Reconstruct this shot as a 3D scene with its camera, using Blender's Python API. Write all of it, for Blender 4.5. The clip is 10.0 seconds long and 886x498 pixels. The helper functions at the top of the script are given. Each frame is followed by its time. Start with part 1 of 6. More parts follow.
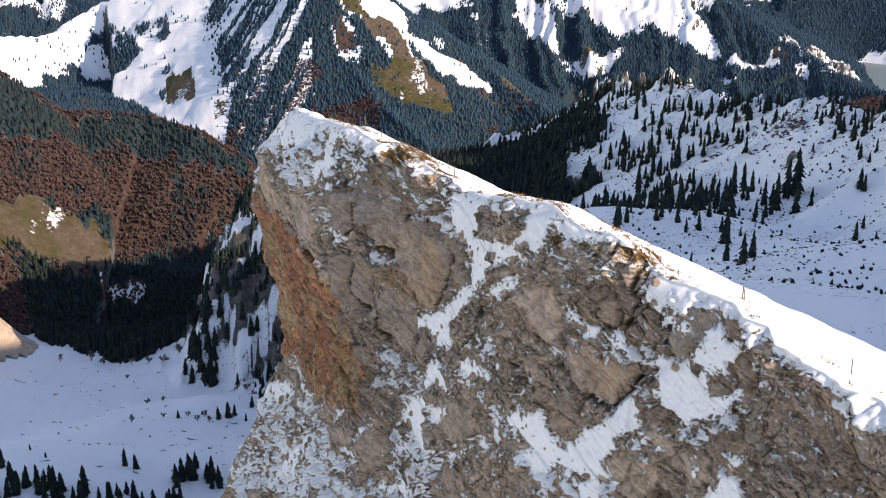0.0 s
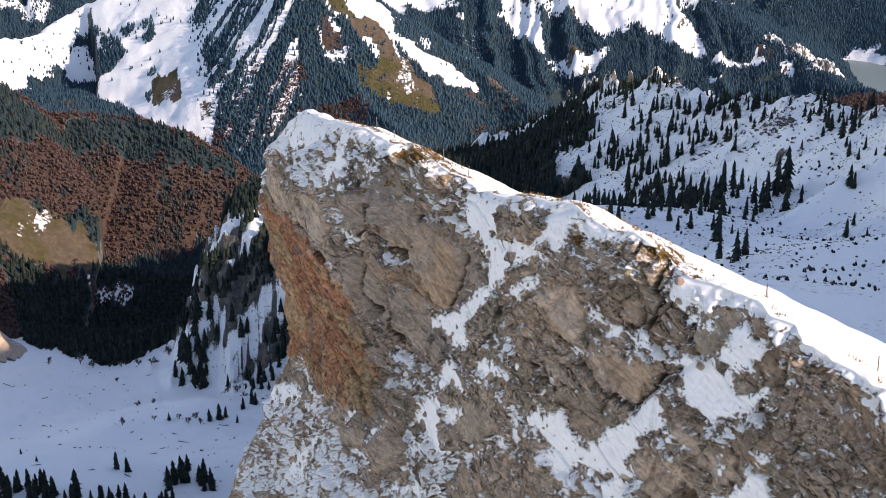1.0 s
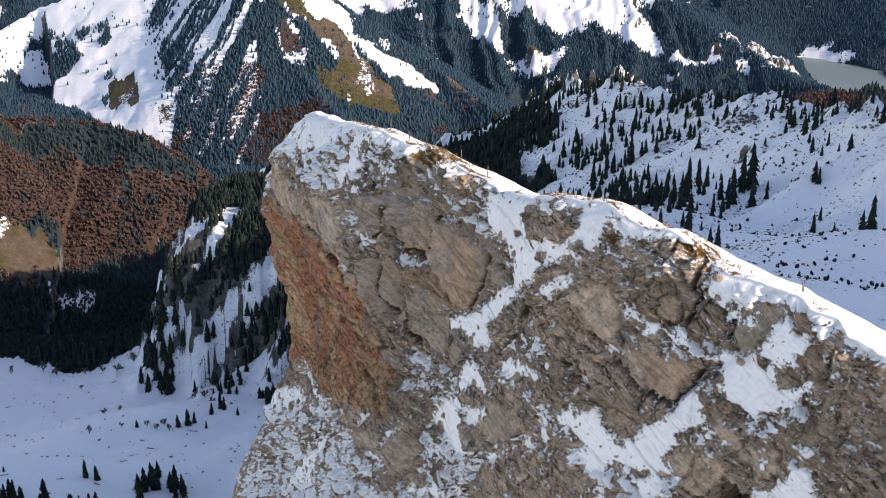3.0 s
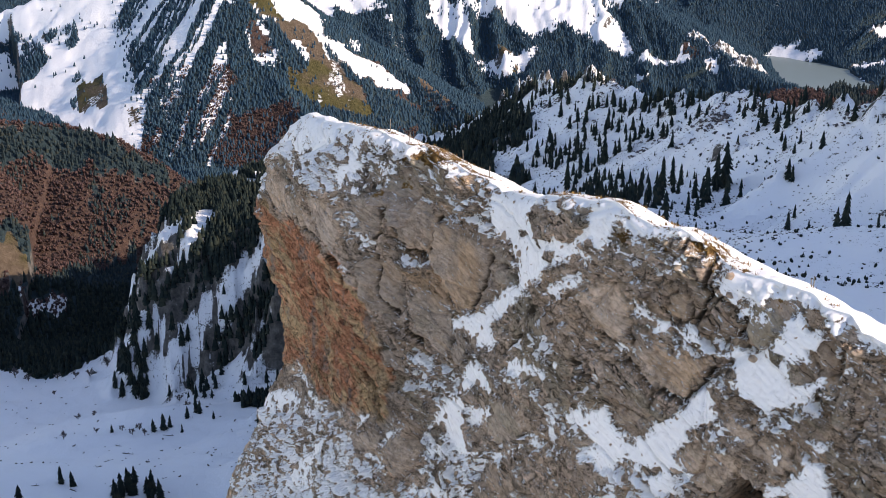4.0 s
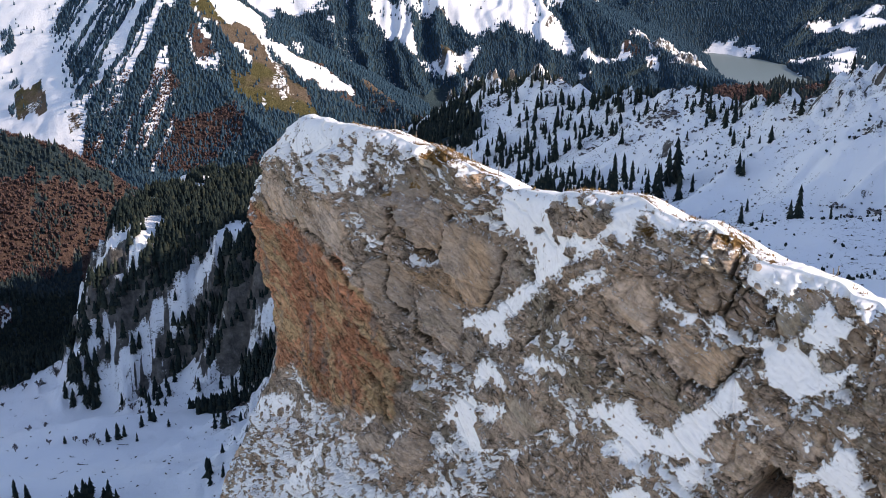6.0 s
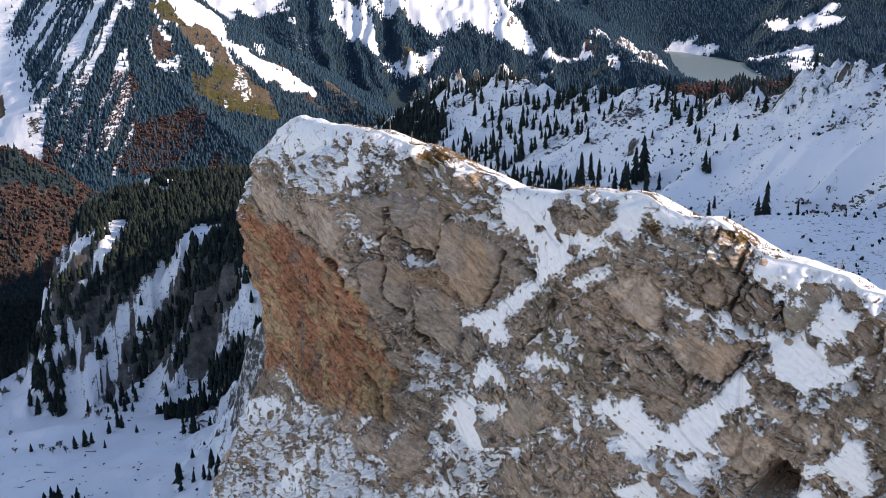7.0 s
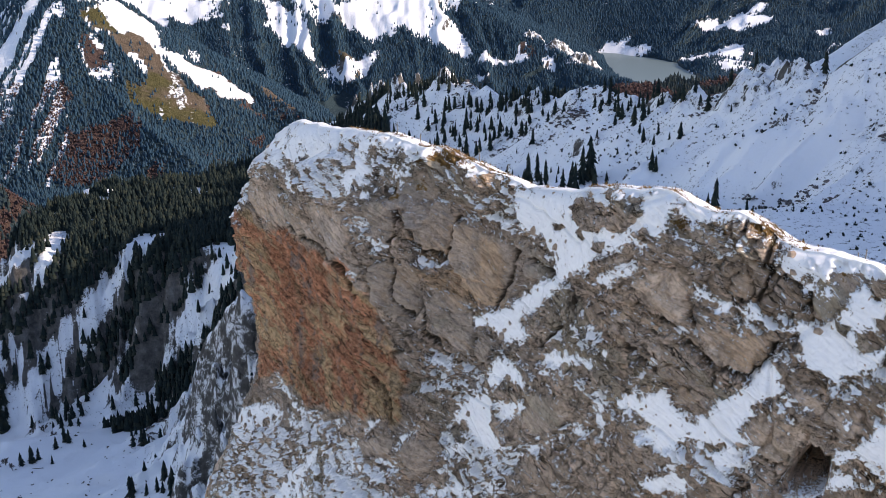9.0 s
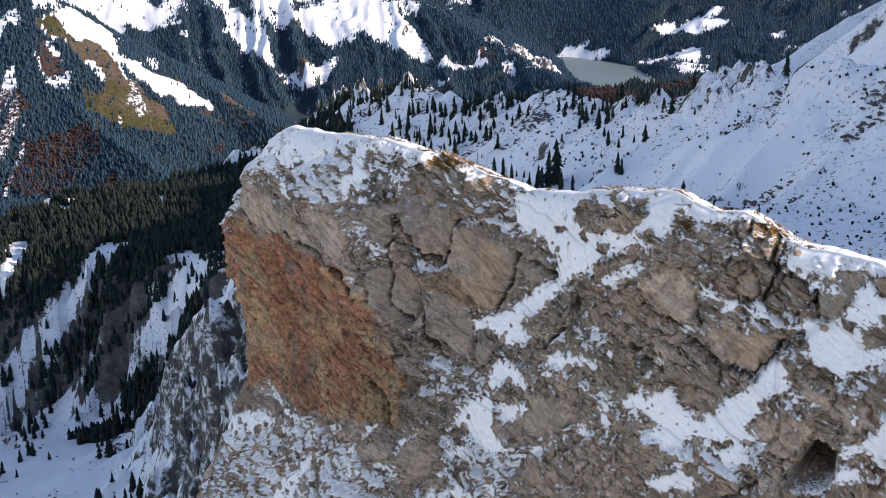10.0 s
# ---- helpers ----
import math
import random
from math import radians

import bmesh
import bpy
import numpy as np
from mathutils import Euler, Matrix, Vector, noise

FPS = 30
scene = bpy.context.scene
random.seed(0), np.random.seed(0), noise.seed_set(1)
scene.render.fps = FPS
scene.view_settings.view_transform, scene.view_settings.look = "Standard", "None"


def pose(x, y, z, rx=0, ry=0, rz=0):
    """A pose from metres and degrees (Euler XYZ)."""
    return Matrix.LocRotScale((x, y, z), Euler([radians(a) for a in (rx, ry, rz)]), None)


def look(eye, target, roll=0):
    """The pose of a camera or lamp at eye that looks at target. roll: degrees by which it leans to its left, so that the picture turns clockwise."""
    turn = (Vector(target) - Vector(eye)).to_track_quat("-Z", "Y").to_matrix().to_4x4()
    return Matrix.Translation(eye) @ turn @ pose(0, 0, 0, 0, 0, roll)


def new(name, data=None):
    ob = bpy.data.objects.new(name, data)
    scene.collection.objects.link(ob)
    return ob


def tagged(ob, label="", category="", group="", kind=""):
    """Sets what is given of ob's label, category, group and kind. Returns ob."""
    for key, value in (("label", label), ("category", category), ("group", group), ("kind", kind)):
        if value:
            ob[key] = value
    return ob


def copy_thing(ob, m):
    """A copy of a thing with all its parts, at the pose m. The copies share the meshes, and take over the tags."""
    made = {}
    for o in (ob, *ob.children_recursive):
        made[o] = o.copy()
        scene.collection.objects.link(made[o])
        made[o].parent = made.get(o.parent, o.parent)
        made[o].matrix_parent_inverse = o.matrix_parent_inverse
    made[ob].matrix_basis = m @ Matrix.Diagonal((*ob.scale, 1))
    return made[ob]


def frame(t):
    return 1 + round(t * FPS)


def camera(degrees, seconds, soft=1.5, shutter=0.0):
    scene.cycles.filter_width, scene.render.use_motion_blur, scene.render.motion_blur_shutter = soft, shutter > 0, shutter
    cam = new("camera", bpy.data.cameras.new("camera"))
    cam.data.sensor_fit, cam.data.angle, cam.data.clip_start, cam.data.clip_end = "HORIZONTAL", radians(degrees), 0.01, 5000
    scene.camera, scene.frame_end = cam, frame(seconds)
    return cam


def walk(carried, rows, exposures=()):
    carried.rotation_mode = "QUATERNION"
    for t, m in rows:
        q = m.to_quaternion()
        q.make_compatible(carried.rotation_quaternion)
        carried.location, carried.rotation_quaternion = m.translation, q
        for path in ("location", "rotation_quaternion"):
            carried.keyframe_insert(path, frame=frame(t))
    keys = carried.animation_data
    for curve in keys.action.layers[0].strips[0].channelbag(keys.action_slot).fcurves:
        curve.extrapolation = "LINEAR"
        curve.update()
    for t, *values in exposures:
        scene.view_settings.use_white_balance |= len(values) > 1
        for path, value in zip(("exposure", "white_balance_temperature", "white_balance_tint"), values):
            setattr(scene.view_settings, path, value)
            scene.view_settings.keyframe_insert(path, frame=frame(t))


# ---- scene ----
cam = camera(43.6, 10.0, soft=0.45)
# A level flight past the crag: seconds, eye, a point looked at, roll.
PATH = [
    (0, (-3.473, -5.307, 0.683), (-3.42, -3.418, 0.029), 0.6),
    (0.5, (-4.952, -5.193, 0.7), (-4.888, -3.304, 0.046), 0.5),
    (1, (-6.488, -5.072, 0.675), (-6.411, -3.184, 0.021), 0.4),
    (1.5, (-8.053, -4.88, 0.626), (-7.962, -2.992, -0.027), 0.4),
    (2, (-9.667, -4.788, 0.617), (-9.558, -2.901, -0.037), 0.4),
    (2.5, (-11.315, -4.686, 0.596), (-11.188, -2.8, -0.057), 0.3),
    (4, (-16.355, -4.223, 0.554), (-16.154, -2.343, -0.097), 0.2),
    (4.5, (-18.109, -4.139, 0.555), (-17.885, -2.261, -0.095), 0.1),
    (5, (-19.901, -3.98, 0.526), (-19.657, -2.104, -0.124), 0.1),
    (5.5, (-21.665, -3.804, 0.484), (-21.397, -1.931, -0.166), 0.0),
    (7, (-27.278, -3.019, 0.397), (-26.914, -1.163, -0.252), -0.2),
    (7.5, (-29.251, -2.72, 0.359), (-28.861, -0.868, -0.289), -0.3),
    (8, (-31.281, -2.394, 0.304), (-30.866, -0.548, -0.345), -0.4),
    (8.5, (-33.371, -2.058, 0.288), (-32.931, -0.218, -0.36), -0.4),
    (9, (-35.443, -1.687, 0.292), (-34.97, 0.146, -0.351), -0.5),
    (9.5, (-37.544, -1.306, 0.28), (-37.037, 0.52, -0.359), -0.5),
    (10, (-39.699, -0.98, 0.336), (-39.158, 0.837, -0.299), -0.6),
]
walk(cam, [(t, look(eye, target, roll)) for t, eye, target, roll in PATH], [(0.0, 0.88, 7900, 20), (10.0, 0.81, 7300, 20)])

# ---- sky and sun ----
SUN_DIR = Vector((0.81, -0.32, 0.41)).normalized()
world = bpy.data.worlds.new("winter_sky")
scene.world = world
world.use_nodes = True
sky = world.node_tree.nodes.new("ShaderNodeTexSky")
sky.sky_type, sky.sun_disc = "NISHITA", False
sky.sun_elevation = math.asin(SUN_DIR.z)
sky.sun_rotation = math.atan2(SUN_DIR.x, SUN_DIR.y)
sky.altitude, sky.air_density, sky.dust_density, sky.ozone_density = 1800, 1.0, 0.4, 1.0
background = world.node_tree.nodes["Background"]
background.inputs["Strength"].default_value = 0.15
world.node_tree.links.new(sky.outputs[0], background.inputs["Color"])
sun = new("sun", bpy.data.lights.new("sun", "SUN"))
sun.data.energy, sun.data.angle, sun.data.color = 3.2, radians(0.55), (1.0, 0.93, 0.82)
sun.matrix_world = look((0, 0, 300), Vector((0, 0, 300)) - SUN_DIR)

# ---- materials ----
def material(name):
    mat = bpy.data.materials.new(name)
    mat.use_nodes = True
    nt = mat.node_tree
    return mat, nt, nt.nodes["Principled BSDF"]


def node(nt, kind, **values):
    n = nt.nodes.new(kind)
    for key, value in values.items():
        if key in n.inputs:
            n.inputs[key].default_value = value
    return n


def wire(nt, a, b):
    nt.links.new(a, b)


def place(nt, scale=(1, 1, 1), rotation=(0, 0, 0)):
    """World-size coordinates, turned and stretched."""
    geo = nt.nodes.new("ShaderNodeNewGeometry")
    m = nt.nodes.new("ShaderNodeMapping")
    m.inputs["Scale"].default_value, m.inputs["Rotation"].default_value = scale, [radians(a) for a in rotation]
    wire(nt, geo.outputs["Position"], m.inputs["Vector"])
    return m.outputs["Vector"]


def noise_tex(nt, vector, scale, detail=6.0, rough=0.6, distortion=0.0):
    n = node(nt, "ShaderNodeTexNoise", Scale=scale, Detail=detail, Roughness=rough, Distortion=distortion)
    wire(nt, vector, n.inputs["Vector"])
    return n.outputs["Fac"]


def ramp(nt, value, stops):
    r = nt.nodes.new("ShaderNodeValToRGB")
    els = r.color_ramp.elements
    while len(els) < len(stops):
        els.new(0.5)
    for e, (pos, col) in zip(els, stops):
        e.position, e.color = pos, (*col, 1) if len(col) == 3 else col
    wire(nt, value, r.inputs["Fac"])
    return r.outputs["Color"]


def maths(nt, op, a, b=0.0, c=0.0, clamp=False):
    n = nt.nodes.new("ShaderNodeMath")
    n.operation, n.use_clamp = op, clamp
    for i, v in enumerate((a, b, c)):
        if isinstance(v, (int, float)):
            n.inputs[i].default_value = v
        else:
            wire(nt, v, n.inputs[i])
    return n.outputs[0]


def mix(nt, fac, a, b, blend="MIX"):
    n = nt.nodes.new("ShaderNodeMix")
    n.data_type, n.blend_type = "RGBA", blend
    for sock, v in ((n.inputs["Factor"], fac), (n.inputs["A"], a), (n.inputs["B"], b)):
        if isinstance(v, (int, float)):
            sock.default_value = v
        elif isinstance(v, tuple):
            sock.default_value = (*v, 1)
        else:
            wire(nt, v, sock)
    return n.outputs["Result"]


def attr(nt, name):
    n = nt.nodes.new("ShaderNodeAttribute")
    n.attribute_name = name
    return n.outputs["Fac"]


def step(nt, value, lo, hi):
    n = nt.nodes.new("ShaderNodeMapRange")
    n.interpolation_type = "SMOOTHSTEP"
    wire(nt, value, n.inputs["Value"])
    n.inputs["From Min"].default_value, n.inputs["From Max"].default_value = lo, hi
    return n.outputs["Result"]


def bump(nt, height, bsdf, strength, distance):
    b = node(nt, "ShaderNodeBump", Strength=strength, Distance=distance)
    wire(nt, height, b.inputs["Height"])
    wire(nt, b.outputs["Normal"], bsdf.inputs["Normal"])


SNOW = (0.87, 0.88, 0.90)


def rock_material():
    """Limestone: beds and joints follow the stored bedding coordinates; snow, turf and rust follow stored amounts."""
    mat, nt, bsdf = material("limestone")
    flat = place(nt)

    def sheet(a, b, ka, kb):
        c = nt.nodes.new("ShaderNodeCombineXYZ")
        wire(nt, maths(nt, "MULTIPLY", attr(nt, a), ka), c.inputs[0])
        wire(nt, maths(nt, "MULTIPLY", attr(nt, b), kb), c.inputs[1])
        wire(nt, maths(nt, "MULTIPLY", attr(nt, "stand"), 0.3), c.inputs[2])
        return c.outputs[0]
    big = noise_tex(nt, flat, 0.07, 5, 0.6)
    fine = noise_tex(nt, flat, 1.5, 9, 0.75)
    grit = noise_tex(nt, flat, 6.0, 6, 0.75)
    lines = noise_tex(nt, sheet("bed_a", "bed_b", 0.22, 1.5), 1.0, 9, 0.72, 0.1)
    hair = noise_tex(nt, sheet("bed_a", "bed_b", 0.5, 3.6), 1.0, 8, 0.72, 0.1)
    runs = noise_tex(nt, sheet("along", "height", 0.55, 0.07), 1.0, 7, 0.62, 0.3)
    slant = noise_tex(nt, sheet("bed_a", "bed_b", 0.10, 0.45), 1.0, 7, 0.65, 0.6)
    grey = ramp(nt, fine, [(0.25, (0.245, 0.19, 0.152)), (0.5, (0.385, 0.308, 0.25)), (0.75, (0.51, 0.42, 0.35))])
    tan = ramp(nt, fine, [(0.25, (0.27, 0.19, 0.135)), (0.5, (0.535, 0.405, 0.31)), (0.75, (0.70, 0.565, 0.455))])
    smoother = attr(nt, "slab")
    tint = maths(nt, "ADD", maths(nt, "SUBTRACT", big, maths(nt, "MULTIPLY", smoother, 0.11)), maths(nt, "MULTIPLY", attr(nt, "warm"), 0.10))
    col = mix(nt, step(nt, tint, 0.36, 0.60), grey, tan)
    hue = noise_tex(nt, sheet("bed_a", "bed_b", 0.05, 0.11), 1.0, 6, 0.62, 0.5)
    col = mix(nt, maths(nt, "MULTIPLY", step(nt, hue, 0.55, 0.68), 0.42), col, (0.58, 0.36, 0.19))
    col = mix(nt, maths(nt, "MULTIPLY", step(nt, hue, 0.46, 0.36), 0.5), col, (0.30, 0.275, 0.20))
    col = mix(nt, maths(nt, "MULTIPLY", step(nt, runs, 0.52, 0.70), 0.5), col, (0.20, 0.17, 0.145))
    col = mix(nt, maths(nt, "MULTIPLY", step(nt, slant, 0.54, 0.66), 0.45), col, (0.40, 0.27, 0.17))
    ochre = ramp(nt, fine, [(0.25, (0.30, 0.19, 0.10)), (0.5, (0.54, 0.375, 0.215)), (0.75, (0.66, 0.50, 0.33))])
    brick = ramp(nt, fine, [(0.25, (0.25, 0.095, 0.055)), (0.5, (0.52, 0.235, 0.135)), (0.75, (0.68, 0.37, 0.225))])
    rust = mix(nt, step(nt, maths(nt, "ADD", slant, maths(nt, "MULTIPLY", maths(nt, "SUBTRACT", big, 0.5), 0.5)), 0.37, 0.53), ochre, brick)
    rust = mix(nt, maths(nt, "MULTIPLY", step(nt, runs, 0.46, 0.35), 0.8), rust, (0.24, 0.20, 0.175))
    rust = mix(nt, maths(nt, "MULTIPLY", step(nt, runs, 0.58, 0.70), 0.6), rust, (0.50, 0.40, 0.27))
    edge = maths(nt, "ADD", attr(nt, "rust"), maths(nt, "MULTIPLY", maths(nt, "SUBTRACT", slant, 0.5), 1.2))
    col = mix(nt, step(nt, edge, 0.25, 0.8), col, rust)
    dark = maths(nt, "ADD", maths(nt, "MULTIPLY", step(nt, lines, 0.43, 0.36), 0.6), maths(nt, "MULTIPLY", step(nt, hair, 0.41, 0.34), 0.5), clamp=True)
    dark = maths(nt, "MULTIPLY", dark, maths(nt, "SUBTRACT", 1.0, maths(nt, "MULTIPLY", smoother, 0.55)))
    warm_tone = maths(nt, "ADD", maths(nt, "MULTIPLY", attr(nt, "tone"), 0.5), 0.96)
    shade = nt.nodes.new("ShaderNodeCombineXYZ")
    for i in range(3):
        wire(nt, warm_tone, shade.inputs[i])
    col = mix(nt, 1.0, col, shade.outputs[0], "MULTIPLY")

    def contour(n, half):
        return step(nt, maths(nt, "ABSOLUTE", maths(nt, "SUBTRACT", n, 0.5)), half, half * 0.25)
    c1 = contour(noise_tex(nt, sheet("bed_a", "bed_b", 0.11, 0.85), 1.0, 6, 0.55, 0.1), 0.012)
    c2 = contour(noise_tex(nt, sheet("bed_a", "bed_b", 0.5, 0.7), 0.8, 6, 0.65, 0.1), 0.007)
    c3 = contour(noise_tex(nt, sheet("along", "height", 0.4, 0.14), 1.0, 6, 0.6, 0.1), 0.007)
    spread = noise_tex(nt, flat, 0.22, 4, 0.6)
    crack = maths(nt, "MAXIMUM", maths(nt, "MULTIPLY", c1, step(nt, spread, 0.40, 0.56)), maths(nt, "MULTIPLY", maths(nt, "MAXIMUM", c2, c3), step(nt, spread, 0.60, 0.44)))
    crack = maths(nt, "MULTIPLY", crack, maths(nt, "SUBTRACT", 1.0, maths(nt, "MULTIPLY", smoother, 0.65)))
    dark = maths(nt, "MAXIMUM", dark, maths(nt, "MULTIPLY", crack, 0.92))
    dark = maths(nt, "MAXIMUM", dark, maths(nt, "MULTIPLY", attr(nt, "joint"), 0.9))

    def chips(ka, kb):
        """Broken flakes along the beds: a random level for each."""
        v = nt.nodes.new("ShaderNodeTexVoronoi")
        v.distance = "CHEBYCHEV"
        wobble = nt.nodes.new("ShaderNodeVectorMath")
        wobble.operation = "ADD"
        wire(nt, sheet("bed_a", "bed_b", ka, kb), wobble.inputs[0])
        c = nt.nodes.new("ShaderNodeCombineXYZ")
        wire(nt, fine, c.inputs[0])
        wire(nt, grit, c.inputs[1])
        wire(nt, c.outputs[0], wobble.inputs[1])
        wire(nt, wobble.outputs[0], v.inputs["Vector"])
        v.inputs["Scale"].default_value = 1.0
        level = nt.nodes.new("ShaderNodeSeparateColor")
        wire(nt, v.outputs["Color"], level.inputs[0])
        return level.outputs[0], v.outputs["Distance"]
    chip_a, tip_a = chips(0.55, 1.5)
    chip_b, tip_b = chips(1.6, 3.8)
    flake = maths(nt, "ADD", maths(nt, "MULTIPLY", chip_a, 0.5), maths(nt, "MULTIPLY", chip_b, 0.3))
    facet = nt.nodes.new("ShaderNodeCombineXYZ")
    for i in range(3):
        wire(nt, maths(nt, "ADD", maths(nt, "MULTIPLY", maths(nt, "SUBTRACT", flake, 0.4), maths(nt, "SUBTRACT", 0.7, maths(nt, "MULTIPLY", smoother, 0.3))), 1.0), facet.inputs[i])
    col = mix(nt, 1.0, col, facet.outputs[0], "MULTIPLY")
    col = mix(nt, dark, col, (0.045, 0.032, 0.022))
    pits = step(nt, grit, 0.60, 0.72)
    col = mix(nt, maths(nt, "MULTIPLY", pits, 0.4), col, (0.12, 0.10, 0.08))
    grass = ramp(nt, noise_tex(nt, flat, 2.5, 7, 0.75), [(0.3, (0.07, 0.04, 0.014)), (0.5, (0.22, 0.12, 0.04)), (0.72, (0.42, 0.27, 0.11))])
    g = maths(nt, "ADD", attr(nt, "grass"), maths(nt, "MULTIPLY", maths(nt, "SUBTRACT", noise_tex(nt, flat, 1.4, 8, 0.75), 0.5), 1.6))
    col = mix(nt, step(nt, g, 0.50, 0.62), col, grass)
    s = maths(nt, "ADD", attr(nt, "snow"), maths(nt, "MULTIPLY", maths(nt, "SUBTRACT", noise_tex(nt, flat, 2.4, 8, 0.78), 0.5), 1.5))
    s = maths(nt, "ADD", s, maths(nt, "MULTIPLY", maths(nt, "SUBTRACT", grit, 0.5), 0.9))
    s = maths(nt, "SUBTRACT", s, maths(nt, "MULTIPLY", maths(nt, "SUBTRACT", flake, 0.4), 0.22))
    dash = noise_tex(nt, sheet("bed_a", "bed_b", 0.9, 4.2), 1.0, 7, 0.7, 0.1)
    bare = step(nt, attr(nt, "rust"), 0.7, 0.2)
    s = maths(nt, "ADD", s, maths(nt, "MULTIPLY", maths(nt, "MULTIPLY", step(nt, dash, 0.55, 0.64), bare), 0.44))
    s = maths(nt, "SUBTRACT", s, maths(nt, "MULTIPLY", step(nt, dash, 0.44, 0.34), 0.22))
    dots = step(nt, noise_tex(nt, flat, 1.9, 5, 0.65), 0.58, 0.66)
    s = maths(nt, "SUBTRACT", s, maths(nt, "MULTIPLY", maths(nt, "MULTIPLY", dots, 0.55), step(nt, attr(nt, "snow"), 0.92, 0.70)))
    snow = step(nt, s, 0.488, 0.515)
    # dark rim round the snow: wet rock, plus painted shade under its edges
    wet_shade = maths(nt, "MULTIPLY", step(nt, s, 0.39, 0.48), maths(nt, "SUBTRACT", 1.0, snow))
    col = mix(nt, maths(nt, "MULTIPLY", wet_shade, 0.9), col, (0.045, 0.031, 0.021))
    col = mix(nt, snow, col, SNOW)
    wire(nt, col, bsdf.inputs["Base Color"])
    rough = nt.nodes.new("ShaderNodeMix")
    rough.inputs["A"].default_value, rough.inputs["B"].default_value = 0.92, 0.6
    wire(nt, snow, rough.inputs["Factor"])
    wire(nt, rough.outputs["Result"], bsdf.inputs["Roughness"])
    bsdf.inputs["Specular IOR Level"].default_value = 0.2
    h = maths(nt, "ADD", maths(nt, "ADD", maths(nt, "MULTIPLY", fine, 0.7), flake), maths(nt, "ADD", lines, maths(nt, "MULTIPLY", hair, 0.5)))
    h = maths(nt, "SUBTRACT", h, maths(nt, "ADD", maths(nt, "MULTIPLY", pits, 0.2), maths(nt, "MULTIPLY", crack, 0.9)))
    h = maths(nt, "MULTIPLY", h, maths(nt, "SUBTRACT", 1.0, maths(nt, "MULTIPLY", smoother, 0.55)))
    h = maths(nt, "ADD", maths(nt, "MULTIPLY", h, maths(nt, "SUBTRACT", 1.0, maths(nt, "MULTIPLY", snow, 0.96))), maths(nt, "MULTIPLY", snow, 1.3))
    bump(nt, h, bsdf, 1.0, 0.46)
    return mat


def terrain_material():
    mat, nt, bsdf = material("mountain_ground")
    flat = place(nt)
    n1 = noise_tex(nt, flat, 0.02, 8, 0.65)
    n2 = noise_tex(nt, flat, 0.12, 8, 0.7)
    rock = ramp(nt, n2, [(0.3, (0.04, 0.037, 0.036)), (0.55, (0.15, 0.14, 0.13)), (0.75, (0.29, 0.27, 0.25))])
    # the blue of far haze is mixed into this forest floor
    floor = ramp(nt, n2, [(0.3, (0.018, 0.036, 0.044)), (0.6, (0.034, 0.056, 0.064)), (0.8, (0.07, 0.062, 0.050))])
    red = ramp(nt, n2, [(0.3, (0.035, 0.026, 0.025)), (0.5, (0.075, 0.048, 0.041)), (0.75, (0.13, 0.085, 0.068))])
    olive = ramp(nt, n2, [(0.3, (0.045, 0.041, 0.016)), (0.55, (0.084, 0.074, 0.030)), (0.75, (0.125, 0.105, 0.052))])
    brown = ramp(nt, n2, [(0.3, (0.075, 0.055, 0.040)), (0.55, (0.125, 0.094, 0.068)), (0.75, (0.18, 0.14, 0.105))])
    meadow = mix(nt, step(nt, noise_tex(nt, flat, 0.006, 5, 0.65), 0.40, 0.54), olive, brown)

    def over(col, name, top, lo=0.42, hi=0.56, rough=0.8):
        v = maths(nt, "ADD", attr(nt, name), maths(nt, "MULTIPLY", maths(nt, "SUBTRACT", n2, 0.5), rough))
        return mix(nt, step(nt, v, lo, hi), col, top)
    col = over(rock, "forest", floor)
    col = over(col, "red", red)
    col = over(col, "meadow", meadow)
    v = maths(nt, "ADD", attr(nt, "snow"), maths(nt, "MULTIPLY", maths(nt, "SUBTRACT", n2, 0.5), 1.1))
    n3 = noise_tex(nt, place(nt), 0.36, 8, 0.8)
    v = maths(nt, "SUBTRACT", v, maths(nt, "MULTIPLY", attr(nt, "stone"), maths(nt, "MULTIPLY", step(nt, n3, 0.54, 0.64), 0.95)))
    v = maths(nt, "ADD", v, maths(nt, "MULTIPLY", attr(nt, "stone"), maths(nt, "MULTIPLY", maths(nt, "SUBTRACT", n3, 0.5), 1.0)))
    snow = step(nt, v, 0.46, 0.54)
    col = mix(nt, snow, col, SNOW)
    wire(nt, col, bsdf.inputs["Base Color"])
    bsdf.inputs["Roughness"].default_value = 0.85
    bsdf.inputs["Specular IOR Level"].default_value = 0.15
    h = maths(nt, "MULTIPLY", n2, maths(nt, "SUBTRACT", 1.0, maths(nt, "MULTIPLY", snow, 0.8)))
    h = maths(nt, "ADD", h, maths(nt, "MULTIPLY", n3, maths(nt, "SUBTRACT", 0.45, maths(nt, "MULTIPLY", snow, 0.33))))
    bump(nt, h, bsdf, 0.7, 6.0)
    return mat


